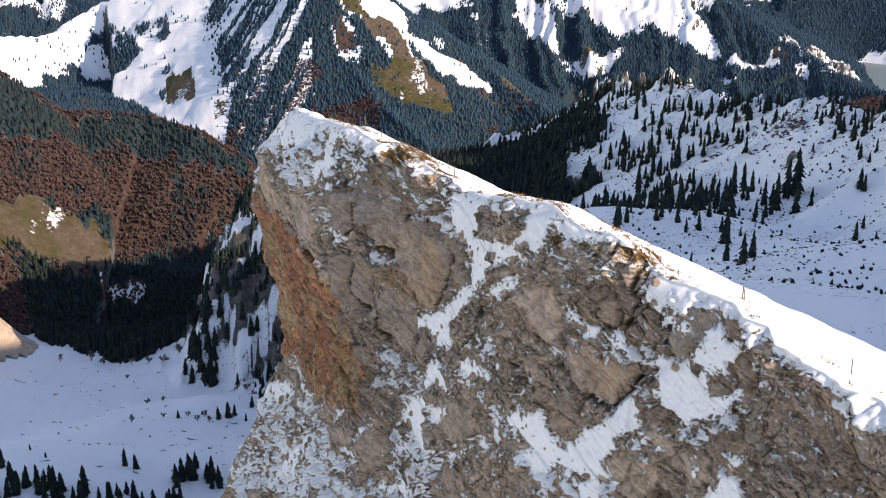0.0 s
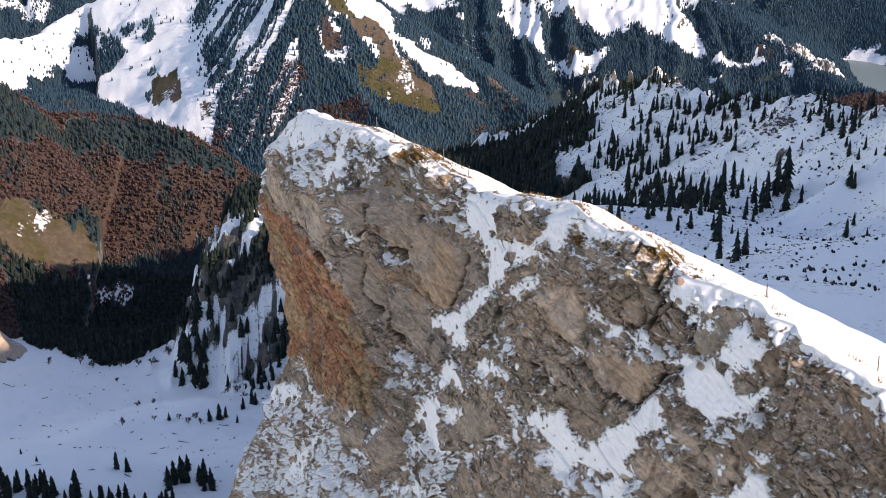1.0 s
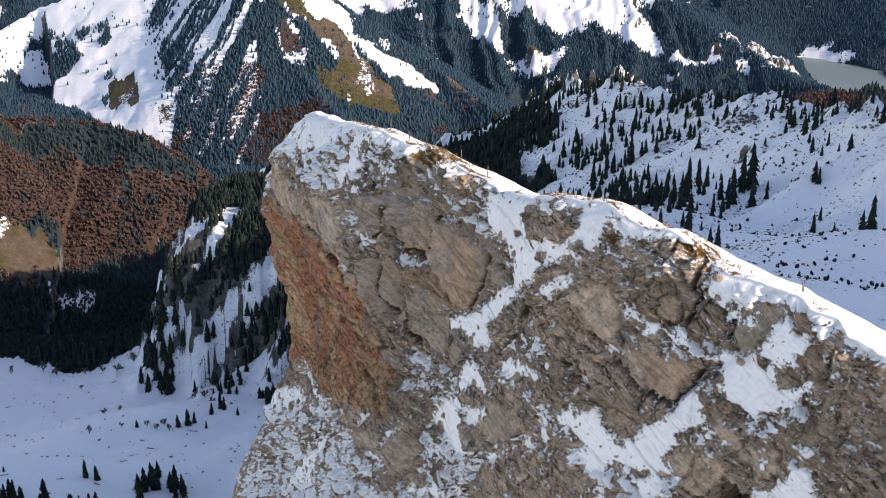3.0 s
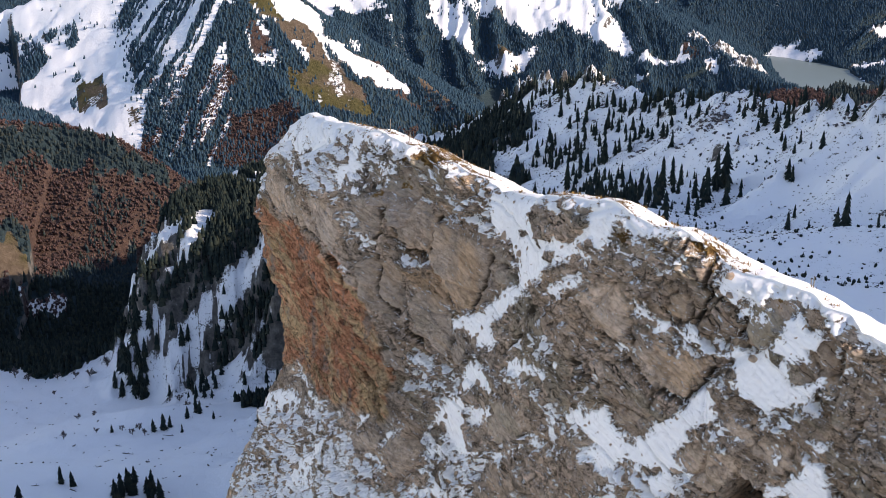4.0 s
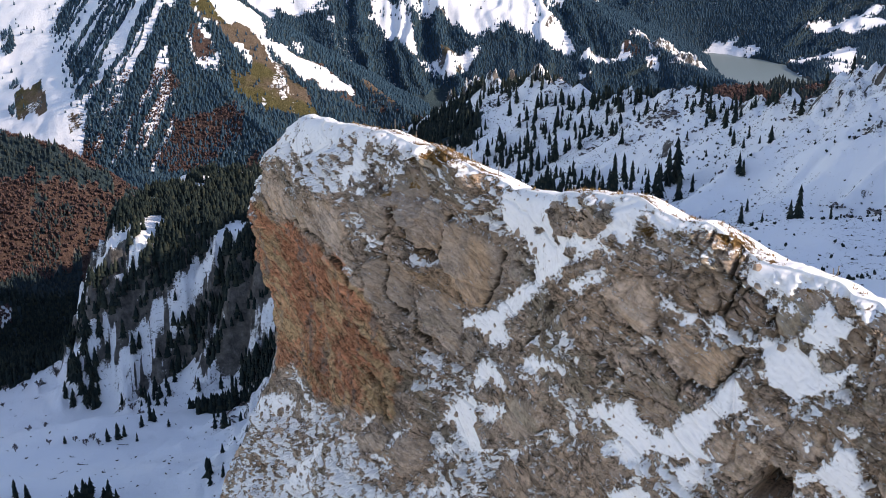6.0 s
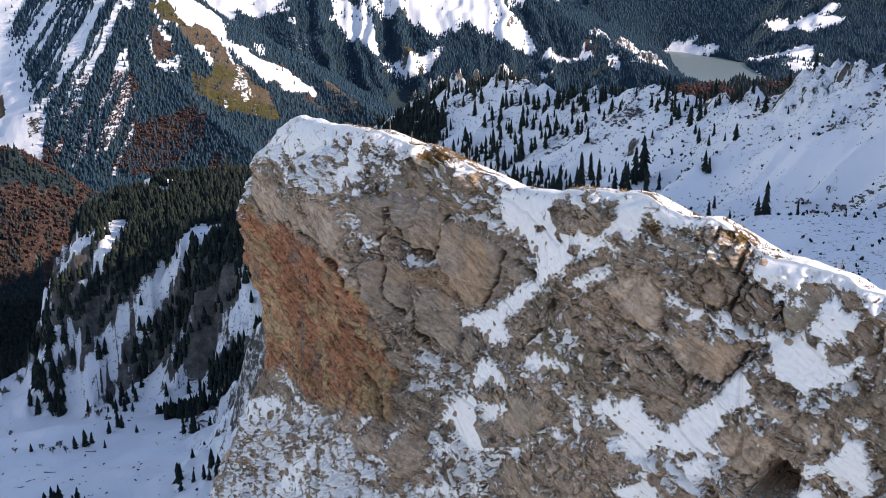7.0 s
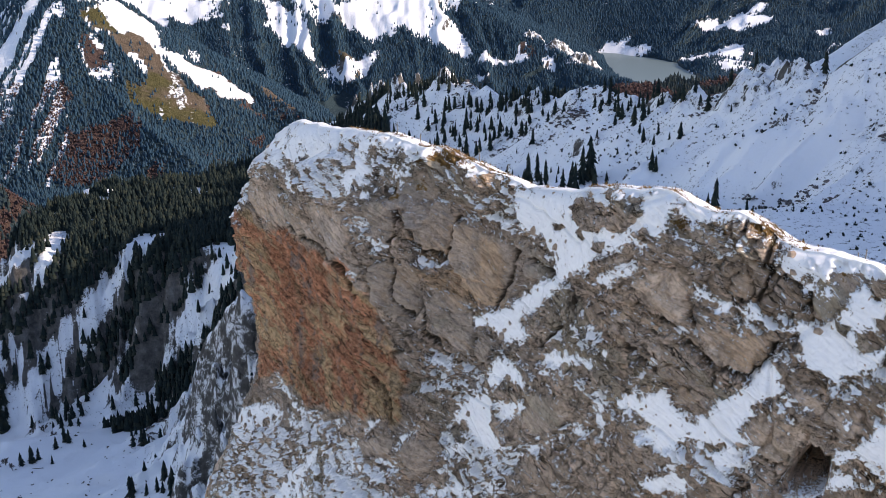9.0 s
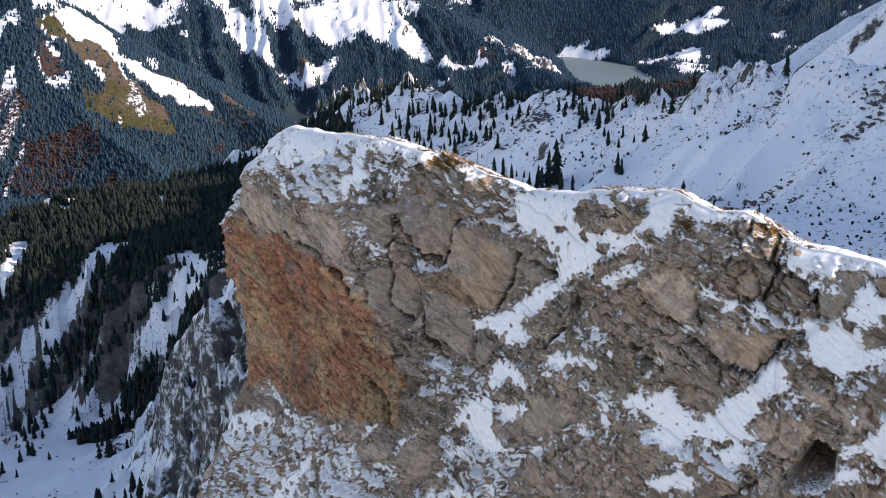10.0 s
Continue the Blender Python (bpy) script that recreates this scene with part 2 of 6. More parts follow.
def plain(name, stops, scale=0.5, rough=0.9, island=False, spec=0.15):
    """A material with a spread of tones, by noise or by the piece."""
    mat, nt, bsdf = material(name)
    n = noise_tex(nt, place(nt), scale, 4, 0.6)
    if island:
        geo = nt.nodes.new("ShaderNodeNewGeometry")
        info = nt.nodes.new("ShaderNodeObjectInfo")
        r = maths(nt, "FRACT", maths(nt, "ADD", geo.outputs["Random Per Island"], info.outputs["Random"]))
        n = maths(nt, "ADD", maths(nt, "MULTIPLY", n, 0.5), maths(nt, "MULTIPLY", r, 0.5))
    wire(nt, ramp(nt, n, stops), bsdf.inputs["Base Color"])
    bsdf.inputs["Roughness"].default_value = rough
    bsdf.inputs["Specular IOR Level"].default_value = spec
    return mat


def water_material():
    mat, nt, bsdf = material("lake_water")
    bsdf.inputs["Base Color"].default_value = (0.17, 0.22, 0.22, 1)
    bsdf.inputs["Roughness"].default_value = 0.35
    bump(nt, noise_tex(nt, place(nt), 0.05, 4), bsdf, 0.1, 1.0)
    return mat


ROCK = rock_material()
GROUND = terrain_material()
WATER = water_material()
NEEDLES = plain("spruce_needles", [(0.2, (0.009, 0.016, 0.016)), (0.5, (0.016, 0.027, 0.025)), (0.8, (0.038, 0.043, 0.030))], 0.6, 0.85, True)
# far spruces: distance haze is put into these needle tones; the hill's get less
HAZED_NEEDLES = plain("hazed_spruce_needles", [(0.2, (0.019, 0.049, 0.078)), (0.5, (0.027, 0.067, 0.104)), (0.8, (0.040, 0.071, 0.094))], 0.02, 0.85, True)
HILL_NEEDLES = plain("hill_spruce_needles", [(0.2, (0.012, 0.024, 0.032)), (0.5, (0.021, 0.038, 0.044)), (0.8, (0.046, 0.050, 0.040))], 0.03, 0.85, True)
TWIGS = plain("bare_twigs", [(0.2, (0.044, 0.032, 0.036)), (0.45, (0.080, 0.051, 0.050)), (0.65, (0.112, 0.066, 0.059)), (0.85, (0.165, 0.118, 0.098))], 0.3, 0.9, True)
BRUSH = plain("grey_brush", [(0.2, (0.07, 0.062, 0.066)), (0.5, (0.13, 0.112, 0.115)), (0.8, (0.22, 0.195, 0.195))], 0.3, 0.9, True)
BARK = plain("bark", [(0.3, (0.05, 0.04, 0.035)), (0.7, (0.13, 0.11, 0.095))], 3.0)
WEATHERED = plain("weathered_wood", [(0.3, (0.12, 0.10, 0.08)), (0.7, (0.28, 0.25, 0.21))], 4.0)
STRAW = plain("dry_grass", [(0.2, (0.10, 0.055, 0.018)), (0.5, (0.26, 0.15, 0.05)), (0.8, (0.42, 0.29, 0.13))], 1.5, 0.9, True)

# ---- noise and small geometry tools ----
def hash2(ix, iy, seed):
    h = (ix.astype(np.int64) * 374761393 + iy.astype(np.int64) * 668265263 + seed * 1442695041) & 0x7FFFFFFF
    h = ((h ^ (h >> 13)) * 1274126177) & 0x7FFFFFFF
    h = ((h ^ (h >> 16)) * 2246822519) & 0x7FFFFFFF
    return ((h ^ (h >> 15)) & 0xFFFFFF) / float(0xFFFFFF)


def vnoise(x, y, seed=0):
    ix, iy = np.floor(x), np.floor(y)
    fx, fy = x - ix, y - iy
    ux, uy = fx * fx * fx * (fx * (fx * 6 - 15) + 10), fy * fy * fy * (fy * (fy * 6 - 15) + 10)
    a, b = hash2(ix, iy, seed), hash2(ix + 1, iy, seed)
    c, d = hash2(ix, iy + 1, seed), hash2(ix + 1, iy + 1, seed)
    return (a + (b - a) * ux) * (1 - uy) + (c + (d - c) * ux) * uy


def fbm(x, y, seed=0, octaves=5, gain=0.5):
    """Fractal noise, about -1 to 1."""
    total, amp, norm = 0.0, 1.0, 0.0
    for i in range(octaves):
        total = total + amp * (2 * vnoise(x, y, seed + 17 * i) - 1)
        norm += amp
        amp *= gain
        x, y = 1.93 * x + 0.61 * y + 7.3, 1.93 * y - 0.61 * x + 3.1
    return total / norm * 1.6


def ridged(x, y, seed=0, octaves=4):
    total, amp = 0.0, 1.0
    for i in range(octaves):
        total = total + amp * (1 - np.abs(2 * vnoise(x, y, seed + 13 * i) - 1) * 2)
        amp *= 0.5
        x, y = 2.03 * x + 4.7, 2.03 * y + 1.9
    return total / 1.9


def cells(x, y, seed=0):
    """Broken blocks: for each point its cell's random number, the offset from the cell's middle, and the distance to the next cell."""
    ix, iy = np.floor(x), np.floor(y)
    best, second = np.full(x.shape, 9.0), np.full(x.shape, 9.0)
    bx, by, br = np.zeros(x.shape), np.zeros(x.shape), np.zeros(x.shape)
    for dx in (-1, 0, 1):
        for dy in (-1, 0, 1):
            jx, jy = ix + dx, iy + dy
            px, py = jx + 0.1 + 0.8 * hash2(jx, jy, seed), jy + 0.1 + 0.8 * hash2(jx, jy, seed + 5)
            d = np.hypot(x - px, y - py)
            near = d < best
            second = np.where(near, best, np.minimum(second, d))
            bx, by = np.where(near, x - px, bx), np.where(near, y - py, by)
            br = np.where(near, hash2(jx, jy, seed + 9), br)
            best = np.where(near, d, best)
    return br, bx, by, second - best


def smooth(a, b, v):
    t = np.clip((v - a) / (b - a), 0, 1)
    return t * t * (3 - 2 * t)


def to_line(x, y, nodes):
    """Distance to a polyline, its interpolated height, the side (positive: on the right of its run) and the way along it."""
    best = np.full(x.shape, 1e9)
    height, side, along, walked = np.zeros(x.shape), np.zeros(x.shape), np.zeros(x.shape), 0.0
    for a, b in zip(nodes[:-1], nodes[1:]):
        dx, dy = b[0] - a[0], b[1] - a[1]
        l2 = dx * dx + dy * dy
        k = np.clip(((x - a[0]) * dx + (y - a[1]) * dy) / l2, 0, 1)
        d = np.hypot(x - a[0] - k * dx, y - a[1] - k * dy)
        near = d < best
        best = np.where(near, d, best)
        if len(a) > 2:
            height = np.where(near, a[2] + k * (b[2] - a[2]), height)
        side = np.where(near, np.sign((x - a[0]) * dy - (y - a[1]) * dx), side)
        along = np.where(near, walked + k * math.sqrt(l2), along)
        walked += math.sqrt(l2)
    return best, height, side, along


def inside(x, y, corners):
    """Signed distance to a closed outline, positive within."""
    d, _, _, _ = to_line(x, y, list(corners) + [corners[0]])
    odd = np.zeros(x.shape, bool)
    n = len(corners)
    for i in range(n):
        (ax, ay), (bx, by) = corners[i], corners[(i + 1) % n]
        if ay != by:
            odd ^= ((ay > y) != (by > y)) & (x < (bx - ax) * (y - ay) / (by - ay) + ax)
    return np.where(odd, d, -d)


def nodes_height(x, y, nodes, soft, power=2.0):
    top, norm = 0.0, 0.0
    for px, py, pz in nodes:
        w = 1.0 / ((x - px) ** 2 + (y - py) ** 2 + soft * soft) ** power
        top, norm = top + w * pz, norm + w
    return top / norm


def grid_mesh(name, px, py, pz, attributes, mat, keep=None, smooth_faces=True):
    """A sheet over a grid of points; keep: which of its cells are built."""
    rows, cols = px.shape
    idx = np.arange(rows * cols).reshape(rows, cols)
    quads = np.stack([idx[:-1, :-1], idx[:-1, 1:], idx[1:, 1:], idx[1:, :-1]], -1).reshape(-1, 4)
    verts = np.stack([px, py, pz], -1).reshape(-1, 3)
    if keep is not None:
        quads = quads[keep.reshape(-1)]
        used = np.unique(quads)
        remap = np.zeros(rows * cols, np.int64)
        remap[used] = np.arange(len(used))
        quads, verts = remap[quads], verts[used]
        attributes = {k: v.reshape(-1)[used] for k, v in attributes.items()}
    me = bpy.data.meshes.new(name)
    me.vertices.add(len(verts))
    me.vertices.foreach_set("co", verts.astype(np.float32).reshape(-1))
    me.loops.add(quads.size)
    me.loops.foreach_set("vertex_index", quads.astype(np.int32).reshape(-1))
    me.polygons.add(len(quads))
    me.polygons.foreach_set("loop_start", np.arange(0, quads.size, 4, dtype=np.int32))
    me.update(calc_edges=True)
    if smooth_faces:
        me.polygons.foreach_set("use_smooth", np.ones(len(quads), bool))
    for key, values in attributes.items():
        a = me.attributes.new(key, "FLOAT", "POINT")
        a.data.foreach_set("value", np.asarray(values, np.float32).reshape(-1))
    me.materials.append(mat)
    return new(name, me)


# ---- the lie of the land: valleys, ledges and crest lines (x, y, height) ----
BOWL = [(-435, 1168, -506), (-318, 1080, -509), (-236, 1060, -480), (-253, 584, -362), (-125, 623, -387), (-398, 968, -478),
        (-166, 813, -422), (-182, 986, -479), (-120, 300, -260), (-60, 0, -150), (-381, 1291, -575), (-490, 1329, -545),
        (-550, 1391, -505), (-443, 1481, -520), (-596, 1560, -455), (-250, 1500, -560)]
FAR_VALLEY = [(0, 1900, -640), (500, 2200, -690), (900, 2700, -680), (1500, 3300, -650), (1800, 3500, -640), (-400, 2300, -620), (-900, 2400, -560),
              (2200, 3000, -600), (2300, 4200, -520), (1300, 4500, -500), (-1500, 4300, -620), (0, 4600, -480)]
LEDGE = [(134, 538, -180), (202, 414, -150), (136, 294, -128), (-51, 1039, -322), (255, 611, -204), (60, 150, -80), (20, 800, -285), (30, 956, -305),
         (-150, 1050, -322), (200, 1000, -300), (34, 1494, -390), (500, 1500, -380), (80, 0, -60)]
SCARP = [(120, -300), (110, 20), (75, 110), (45, 220), (15, 400), (0, 700), (-10, 880), (-75, 970), (-172, 1008), (-192, 1080), (-130, 1215), (-20, 1450), (150, 1700),
         (900, 1900), (1500, 1500)]
CRESTS = {
    "pyramid": ([(-222, 2987, -240), (-207, 2888, -352), (-169, 2690, -450), (-58, 2474, -530), (31, 2344, -580)], 0.60),
    "col": ([(-222, 2987, -250), (-479, 3159, -320), (-716, 3319, -330), (-931, 3370, -386), (-1046, 3231, -464), (-1141, 3092, -455), (-1406, 2871, -361)], 0.60),
    "shoulder": ([(-133, 3142, -318), (38, 2994, -440), (197, 2838, -497), (299, 2678, -552), (370, 2568, -592)], 0.58),
    "red_hill": ([(-774, 1566, -228), (-629, 1682, -299), (-566, 1757, -375), (-441, 1792, -394), (-353, 1760, -409), (-268, 1725, -454), (-194, 1684, -508)], 0.62),
    "far_range": ([(-183, 3891, -363), (130, 3992, -332), (524, 3960, -345), (907, 3890, -355), (1098, 3632, -455), (1285, 3356, -521), (1339, 3060, -596)], 0.40),
    "tree_ridge": ([(34, 1494, -376), (126, 1469, -346), (192, 1401, -300), (244, 1301, -242), (263, 1113, -208), (300, 969, -198), (322, 898, -179),
                    (328, 776, -162), (332, 685, -147), (345, 632, -118), (358, 579, -109), (390, 480, -94)], 0.62),
    "right_slope": ([(613, 1123, -240), (707, 1124, -205), (784, 1131, -167), (856, 1139, -143), (1000, 1130, -80)], 0.6),
    # unseen crest beside the view, raised until its shadow covers the basin
    "high_ground": ([(600, 160, 150), (850, 540, 190), (1000, 830, 170), (1090, 1120, 20)], 0.9),
    "north_wall": ([(-3000, 3850, -380), (-1500, 4600, -400), (0, 4820, -400), (1500, 4560, -380), (3000, 3750, -350)], 0.35),
    "lake_hills": ([(1760, 3400, -600), (1943, 3473, -578), (2300, 3600, -520)], 0.25),
    "blue_hills": ([(1500, 4300, -520), (1867, 4053, -540), (2256, 3969, -489), (2800, 3700, -430)], 0.22),
    "lit_spur": ([(-640, 1040, -345), (-515, 1085, -398), (-468, 1100, -436)], 1.25),
    "crag_foot": ([(75, 20, -58), (44, 75, -50), (22, 106, -50), (2, 148, -60)], 0.52),
}
LAKE_LEVEL = -638.0
SHORE = [(1565, 3870), (1634, 3791), (1698, 3674), (1730, 3555), (1700, 3440), (1683, 3298), (1614, 3182), (1545, 3100), (1440, 3080), (1385, 3160), (1440, 3445), (1500, 3600)]
RIBS = {"pyramid": 0.28, "col": 0.0, "shoulder": 0.12, "red_hill": 0.0, "tree_ridge": 0.16, "high_ground": 0.1}


def land(x, y):
    """Height of the ground, and which crest carries it."""
    far = np.hypot(x, y)
    wob = 26 * fbm(x / 150, y / 150, 5, 4)
    low_near = nodes_height(x, y, BOWL, 90)
    low_far = nodes_height(x, y, FAR_VALLEY, 250)
    low = low_near + (low_far - low_near) * smooth(1450, 1900, np.hypot(x * 0.6, y))
    ledge = nodes_height(x, y, LEDGE, 80)
    d, _, side, along = to_line(x, y, SCARP)
    ribs = 30 * (ridged(along / 42 + 0.2 * fbm(x / 30, y / 30, 6, 3), d / 160, 7, 3) - 0.4) + 12 * fbm(x / 22, y / 22, 9, 4)
    k = smooth(-75, 30, d * side + 1.0 * wob + ribs * smooth(250, 500, far))
    z = low + (np.maximum(ledge, low) - low) * k
    owner = np.where(k > 0.5, 1, 0)
    for i, (name, (crest, slope)) in enumerate(CRESTS.items()):
        d, h, side, along = to_line(x, y, crest)
        wide = 34 + far * 0.014
        bent = 0.35 * fbm(x / 140, y / 140, 50 + i, 3)
        ribs = (ridged(along / wide + bent, d / (7 * wide), 30 + i, 3) - 0.35) * np.minimum(d, 220) * RIBS.get(name, 0.16)
        if name == "far_range":  # its spur runs down on its own
            (d, h, _, _), (d2, h2, _, _) = to_line(x, y, crest[:4]), to_line(x, y, crest[3:])
            spur = h2 - slope * d2 > h - slope * d
            d, h = np.where(spur, d2, d), np.where(spur, h2, h)
            ribs = (ridged(x / wide + bent, y / (7 * wide), 30 + i, 3) - 0.35) * np.minimum(d, 220) * 0.15
        s = slope
        if name == "crag_foot":  # sheer on the side of the wall
            s = 6.0 - 5.48 * smooth(-0.2, 0.6, ((x - 22) * 0.83 + (y - 106) * 0.45) / np.maximum(d, 1.0))
            ribs = 0
        jag = 8 * fbm(along / 26, d / 40, 90 + i, 5, 0.6) * np.exp(-d / 60) if name == "tree_ridge" else 0
        tent = h - s * d + ribs + jag
        owner = np.where(tent > z, i + 2, owner)
        z = np.maximum(z, tent) + 4 * np.exp(-((z - tent) / 12) ** 2)
    rough = fbm(x / 60, y / 60, 3, 6, 0.55) * (2.2 + 4.0 * smooth(300, 2500, far))
    z = z + rough * smooth(40, 200, far)
    near = np.hypot(x - 1570, y - 3450) < 900
    if near.any():
        d = inside(x[near], y[near], SHORE) + 10 * fbm(x[near] / 60, y[near] / 60, 95, 3)
        z[near] = np.where(d > -450, np.clip(z[near], LAKE_LEVEL + np.minimum(-0.12 * d, 4), LAKE_LEVEL - 0.45 * d), z[near])
    return z, owner


# what covers the ground: outlines in plan
COVER = {"spruce": [], "red": [], "meadow": [], "snow": []}
COVER["spruce"].append([(-666, 1651), (-629, 1681), (-566, 1726), (-440, 1788), (-352, 1755), (-264, 1728), (-266, 1703), (-363, 1703), (-479, 1714), (-520, 1569), (-579, 1514), (-611, 1480)])
COVER["spruce"].append([(-960, 3234), (-908, 3256), (-780, 3099), (-742, 3011), (-795, 2953), (-918, 3183)])
COVER["spruce"].append([(-1017, 3010), (-965, 3121), (-882, 3072), (-860, 2872), (-971, 2900)])
COVER["spruce"].append([(-785, 3144), (-709, 3142), (-685, 3056), (-735, 3084)])
COVER["spruce"].append([(-654, 2888), (-580, 2768), (-580, 2710), (-634, 2750)])
COVER["spruce"].append([(-493, 2866), (-448, 3043), (-215, 2865), (-171, 2695), (-193, 2602), (-263, 2644), (-361, 2676), (-429, 2666)])
COVER["spruce"].append([(-409, 2615), (-195, 2629), (-46, 2547), (51, 2432), (-56, 2398), (-280, 2522), (-375, 2439), (-406, 2490)])
COVER["spruce"].append([(-192, 2832), (-134, 2796), (-62, 2715), (0, 2594), (72, 2501), (6, 2418), (-72, 2546), (-156, 2652)])
COVER["spruce"].append([(76, 2666), (175, 2710), (298, 2672), (112, 2529), (61, 2603)])
COVER["spruce"].append([(1, 3728), (310, 3714), (356, 3585), (466, 3429), (469, 3298), (606, 3393), (711, 3502), (807, 3533), (949, 3379), (1022, 3313), (810, 3364), (334, 2859), (200, 2889), (81, 2906), (-22, 2943)])
COVER["spruce"].append([(962, 3679), (1407, 4161), (1716, 4024), (1010, 3267), (968, 3388)])
COVER["spruce"].append([(503, 3245), (682, 3432), (987, 3580), (1450, 4082), (1575, 3813), (1576, 3507), (1224, 3153), (942, 3302)])
COVER["spruce"].append([(1569, 4027), (1869, 3807), (2188, 3873), (2471, 3664), (2679, 3682), (2466, 3475), (2174, 3335), (2026, 3382), (1800, 3528), (1753, 3854)])
COVER["spruce"].append([(1448, 4647), (1803, 4487), (2004, 4136), (2365, 4235), (2341, 3930), (2501, 3785), (2312, 3561), (2019, 3489), (1838, 3889), (1576, 4043), (1364, 4167)])
COVER["spruce"].append([(34, 1494), (160, 1400), (205, 1270), (185, 1130), (165, 1000), (110, 950), (60, 1050), (-20, 1150), (-60, 1300)])
COVER["spruce"].append([(-530, 1338), (-489, 1345), (-437, 1356), (-424, 1469), (-345, 1579), (-265, 1689), (-256, 1687), (-303, 1635), (-281, 1328), (-248, 1096), (-473, 1273), (-519, 1303)])
COVER["spruce"].append([(-434, 1160), (-375, 1111), (-325, 1086), (-300, 1079), (-254, 1123), (-247, 1160), (-290, 1330), (-437, 1356), (-530, 1338), (-480, 1230)])
COVER["spruce"].append([(-158, 1062), (-70, 995), (14, 915), (85, 880), (150, 980), (70, 1130), (-60, 1210), (-130, 1150)])
COVER["spruce"].append([(-64, 1195), (44, 1100), (47, 966), (11, 957), (-21, 1094), (-54, 1112), (-102, 1077), (-128, 1050), (-159, 1038)])
COVER["spruce"].append([(-150, 1040), (-100, 1010), (-120, 1060), (-155, 1075)])
COVER["spruce"].append([(86, 2700), (118, 2724), (173, 2720), (268, 2686), (319, 2642), (233, 2617), (121, 2560), (98, 2614)])
COVER["red"].append([(-611, 1480), (-584, 1529), (-479, 1714), (-362, 1699), (-261, 1696), (-341, 1577), (-419, 1429), (-438, 1458), (-519, 1454), (-548, 1411), (-584, 1390)])
COVER["red"].append([(-277, 2504), (-164, 2526), (-100, 2531), (-62, 2538), (-87, 2455), (-126, 2427), (-161, 2368), (-233, 2339), (-296, 2389), (-281, 2447)])
COVER["red"].append([(-207, 2795), (-182, 2814), (-154, 2746), (-143, 2673), (-167, 2671), (-187, 2717)])
COVER["red"].append([(-519, 1303), (-494, 1304), (-473, 1273), (-478, 1217)])
COVER["red"].append([(1133, 3426), (1193, 3375), (1164, 3294), (1098, 3378)])
COVER["meadow"].append([(-584, 1390), (-520, 1457), (-458, 1471), (-420, 1426), (-438, 1359), (-489, 1345), (-543, 1269)])
COVER["meadow"].append([(-195, 2878), (-148, 2908), (-107, 2855), (-58, 2860), (-19, 2790), (39, 2717), (68, 2686), (88, 2627), (104, 2579), (39, 2553), (13, 2561), (-44, 2575), (-81, 2600), (-87, 2656), (-48, 2711), (-86, 2770), (-133, 2850), (-170, 2844)])
COVER["meadow"].append([(-616, 2837), (-578, 2818), (-544, 2705), (-543, 2659), (-589, 2707)])
COVER["meadow"].append([(-482, 2608), (-433, 2595), (-424, 2507), (-468, 2536)])
COVER["meadow"].append([(184, 2872), (258, 2855), (305, 2671), (273, 2696), (208, 2785)])
COVER["meadow"].append([(497, 3546), (572, 3441), (585, 3404), (516, 3408)])
COVER["meadow"].append([(536, 3426), (620, 3433), (561, 3338), (523, 3331)])
COVER["snow"].append([(-148, 2908), (-87, 2992), (-44, 3012), (-18, 2841), (18, 2843), (53, 2828), (110, 2843), (180, 2815), (244, 2723), (254, 2710), (189, 2744), (102, 2697), (93, 2728), (68, 2691), (39, 2717), (-19, 2790), (-58, 2860), (-107, 2855)])
COVER["snow"].append([(-406, 2463), (-380, 2520), (-335, 2574), (-344, 2550), (-381, 2496), (-400, 2458)])
COVER["snow"].append([(309, 3707), (411, 3796), (447, 3670), (466, 3429), (406, 3522), (356, 3585)])
COVER["snow"].append([(477, 3788), (691, 3755), (703, 3585), (642, 3523), (587, 3673)])
COVER["snow"].append([(476, 3449), (553, 3430), (663, 3482), (616, 3405), (503, 3300), (477, 3379)])
COVER["snow"].append([(724, 3710), (883, 3762), (943, 3590), (962, 3397), (852, 3493), (765, 3617)])
COVER["snow"].append([(177, 3686), (229, 3668), (196, 3590)])
COVER["snow"].append([(1886, 3827), (1930, 3795), (2191, 3800), (2166, 3774), (2118, 3751), (2172, 3700), (2061, 3685), (1926, 3759)])
COVER["snow"].append([(1546, 3826), (1711, 3892), (1738, 3898), (1676, 3850), (1703, 3793), (1744, 3756), (1714, 3715), (1629, 3727), (1559, 3775)])
COVER["snow"].append([(1745, 3592), (1841, 3588), (1963, 3587), (1993, 3523), (1926, 3441), (1900, 3410), (1835, 3428), (1759, 3487)])
COVER["snow"].append([(2227, 3536), (2345, 3539), (2266, 3450), (2209, 3468)])
COVER["snow"].append([(928, 3379), (1007, 3392), (1093, 3364)])
COVER["snow"].append([(-410, 1377), (-388, 1395), (-371, 1406), (-371, 1382), (-402, 1370)])
COVER["snow"].append([(-112, 989), (-77, 985), (-58, 984), (-48, 957), (-75, 979), (-104, 982)])
COVER["snow"].append([(-112, 979), (-46, 746), (-49, 646), (-147, 757)])


def most_inside(x, y, outlines, wobble):
    best = np.full(x.shape, -1e9)
    for p in outlines:
        xs, ys = [a for a, b in p], [b for a, b in p]
        box = (x > min(xs) - 150) & (x < max(xs) + 150) & (y > min(ys) - 150) & (y < max(ys) + 150)
        if box.any():
            best[box] = np.maximum(best[box], inside(x[box], y[box], p))
    return best + wobble


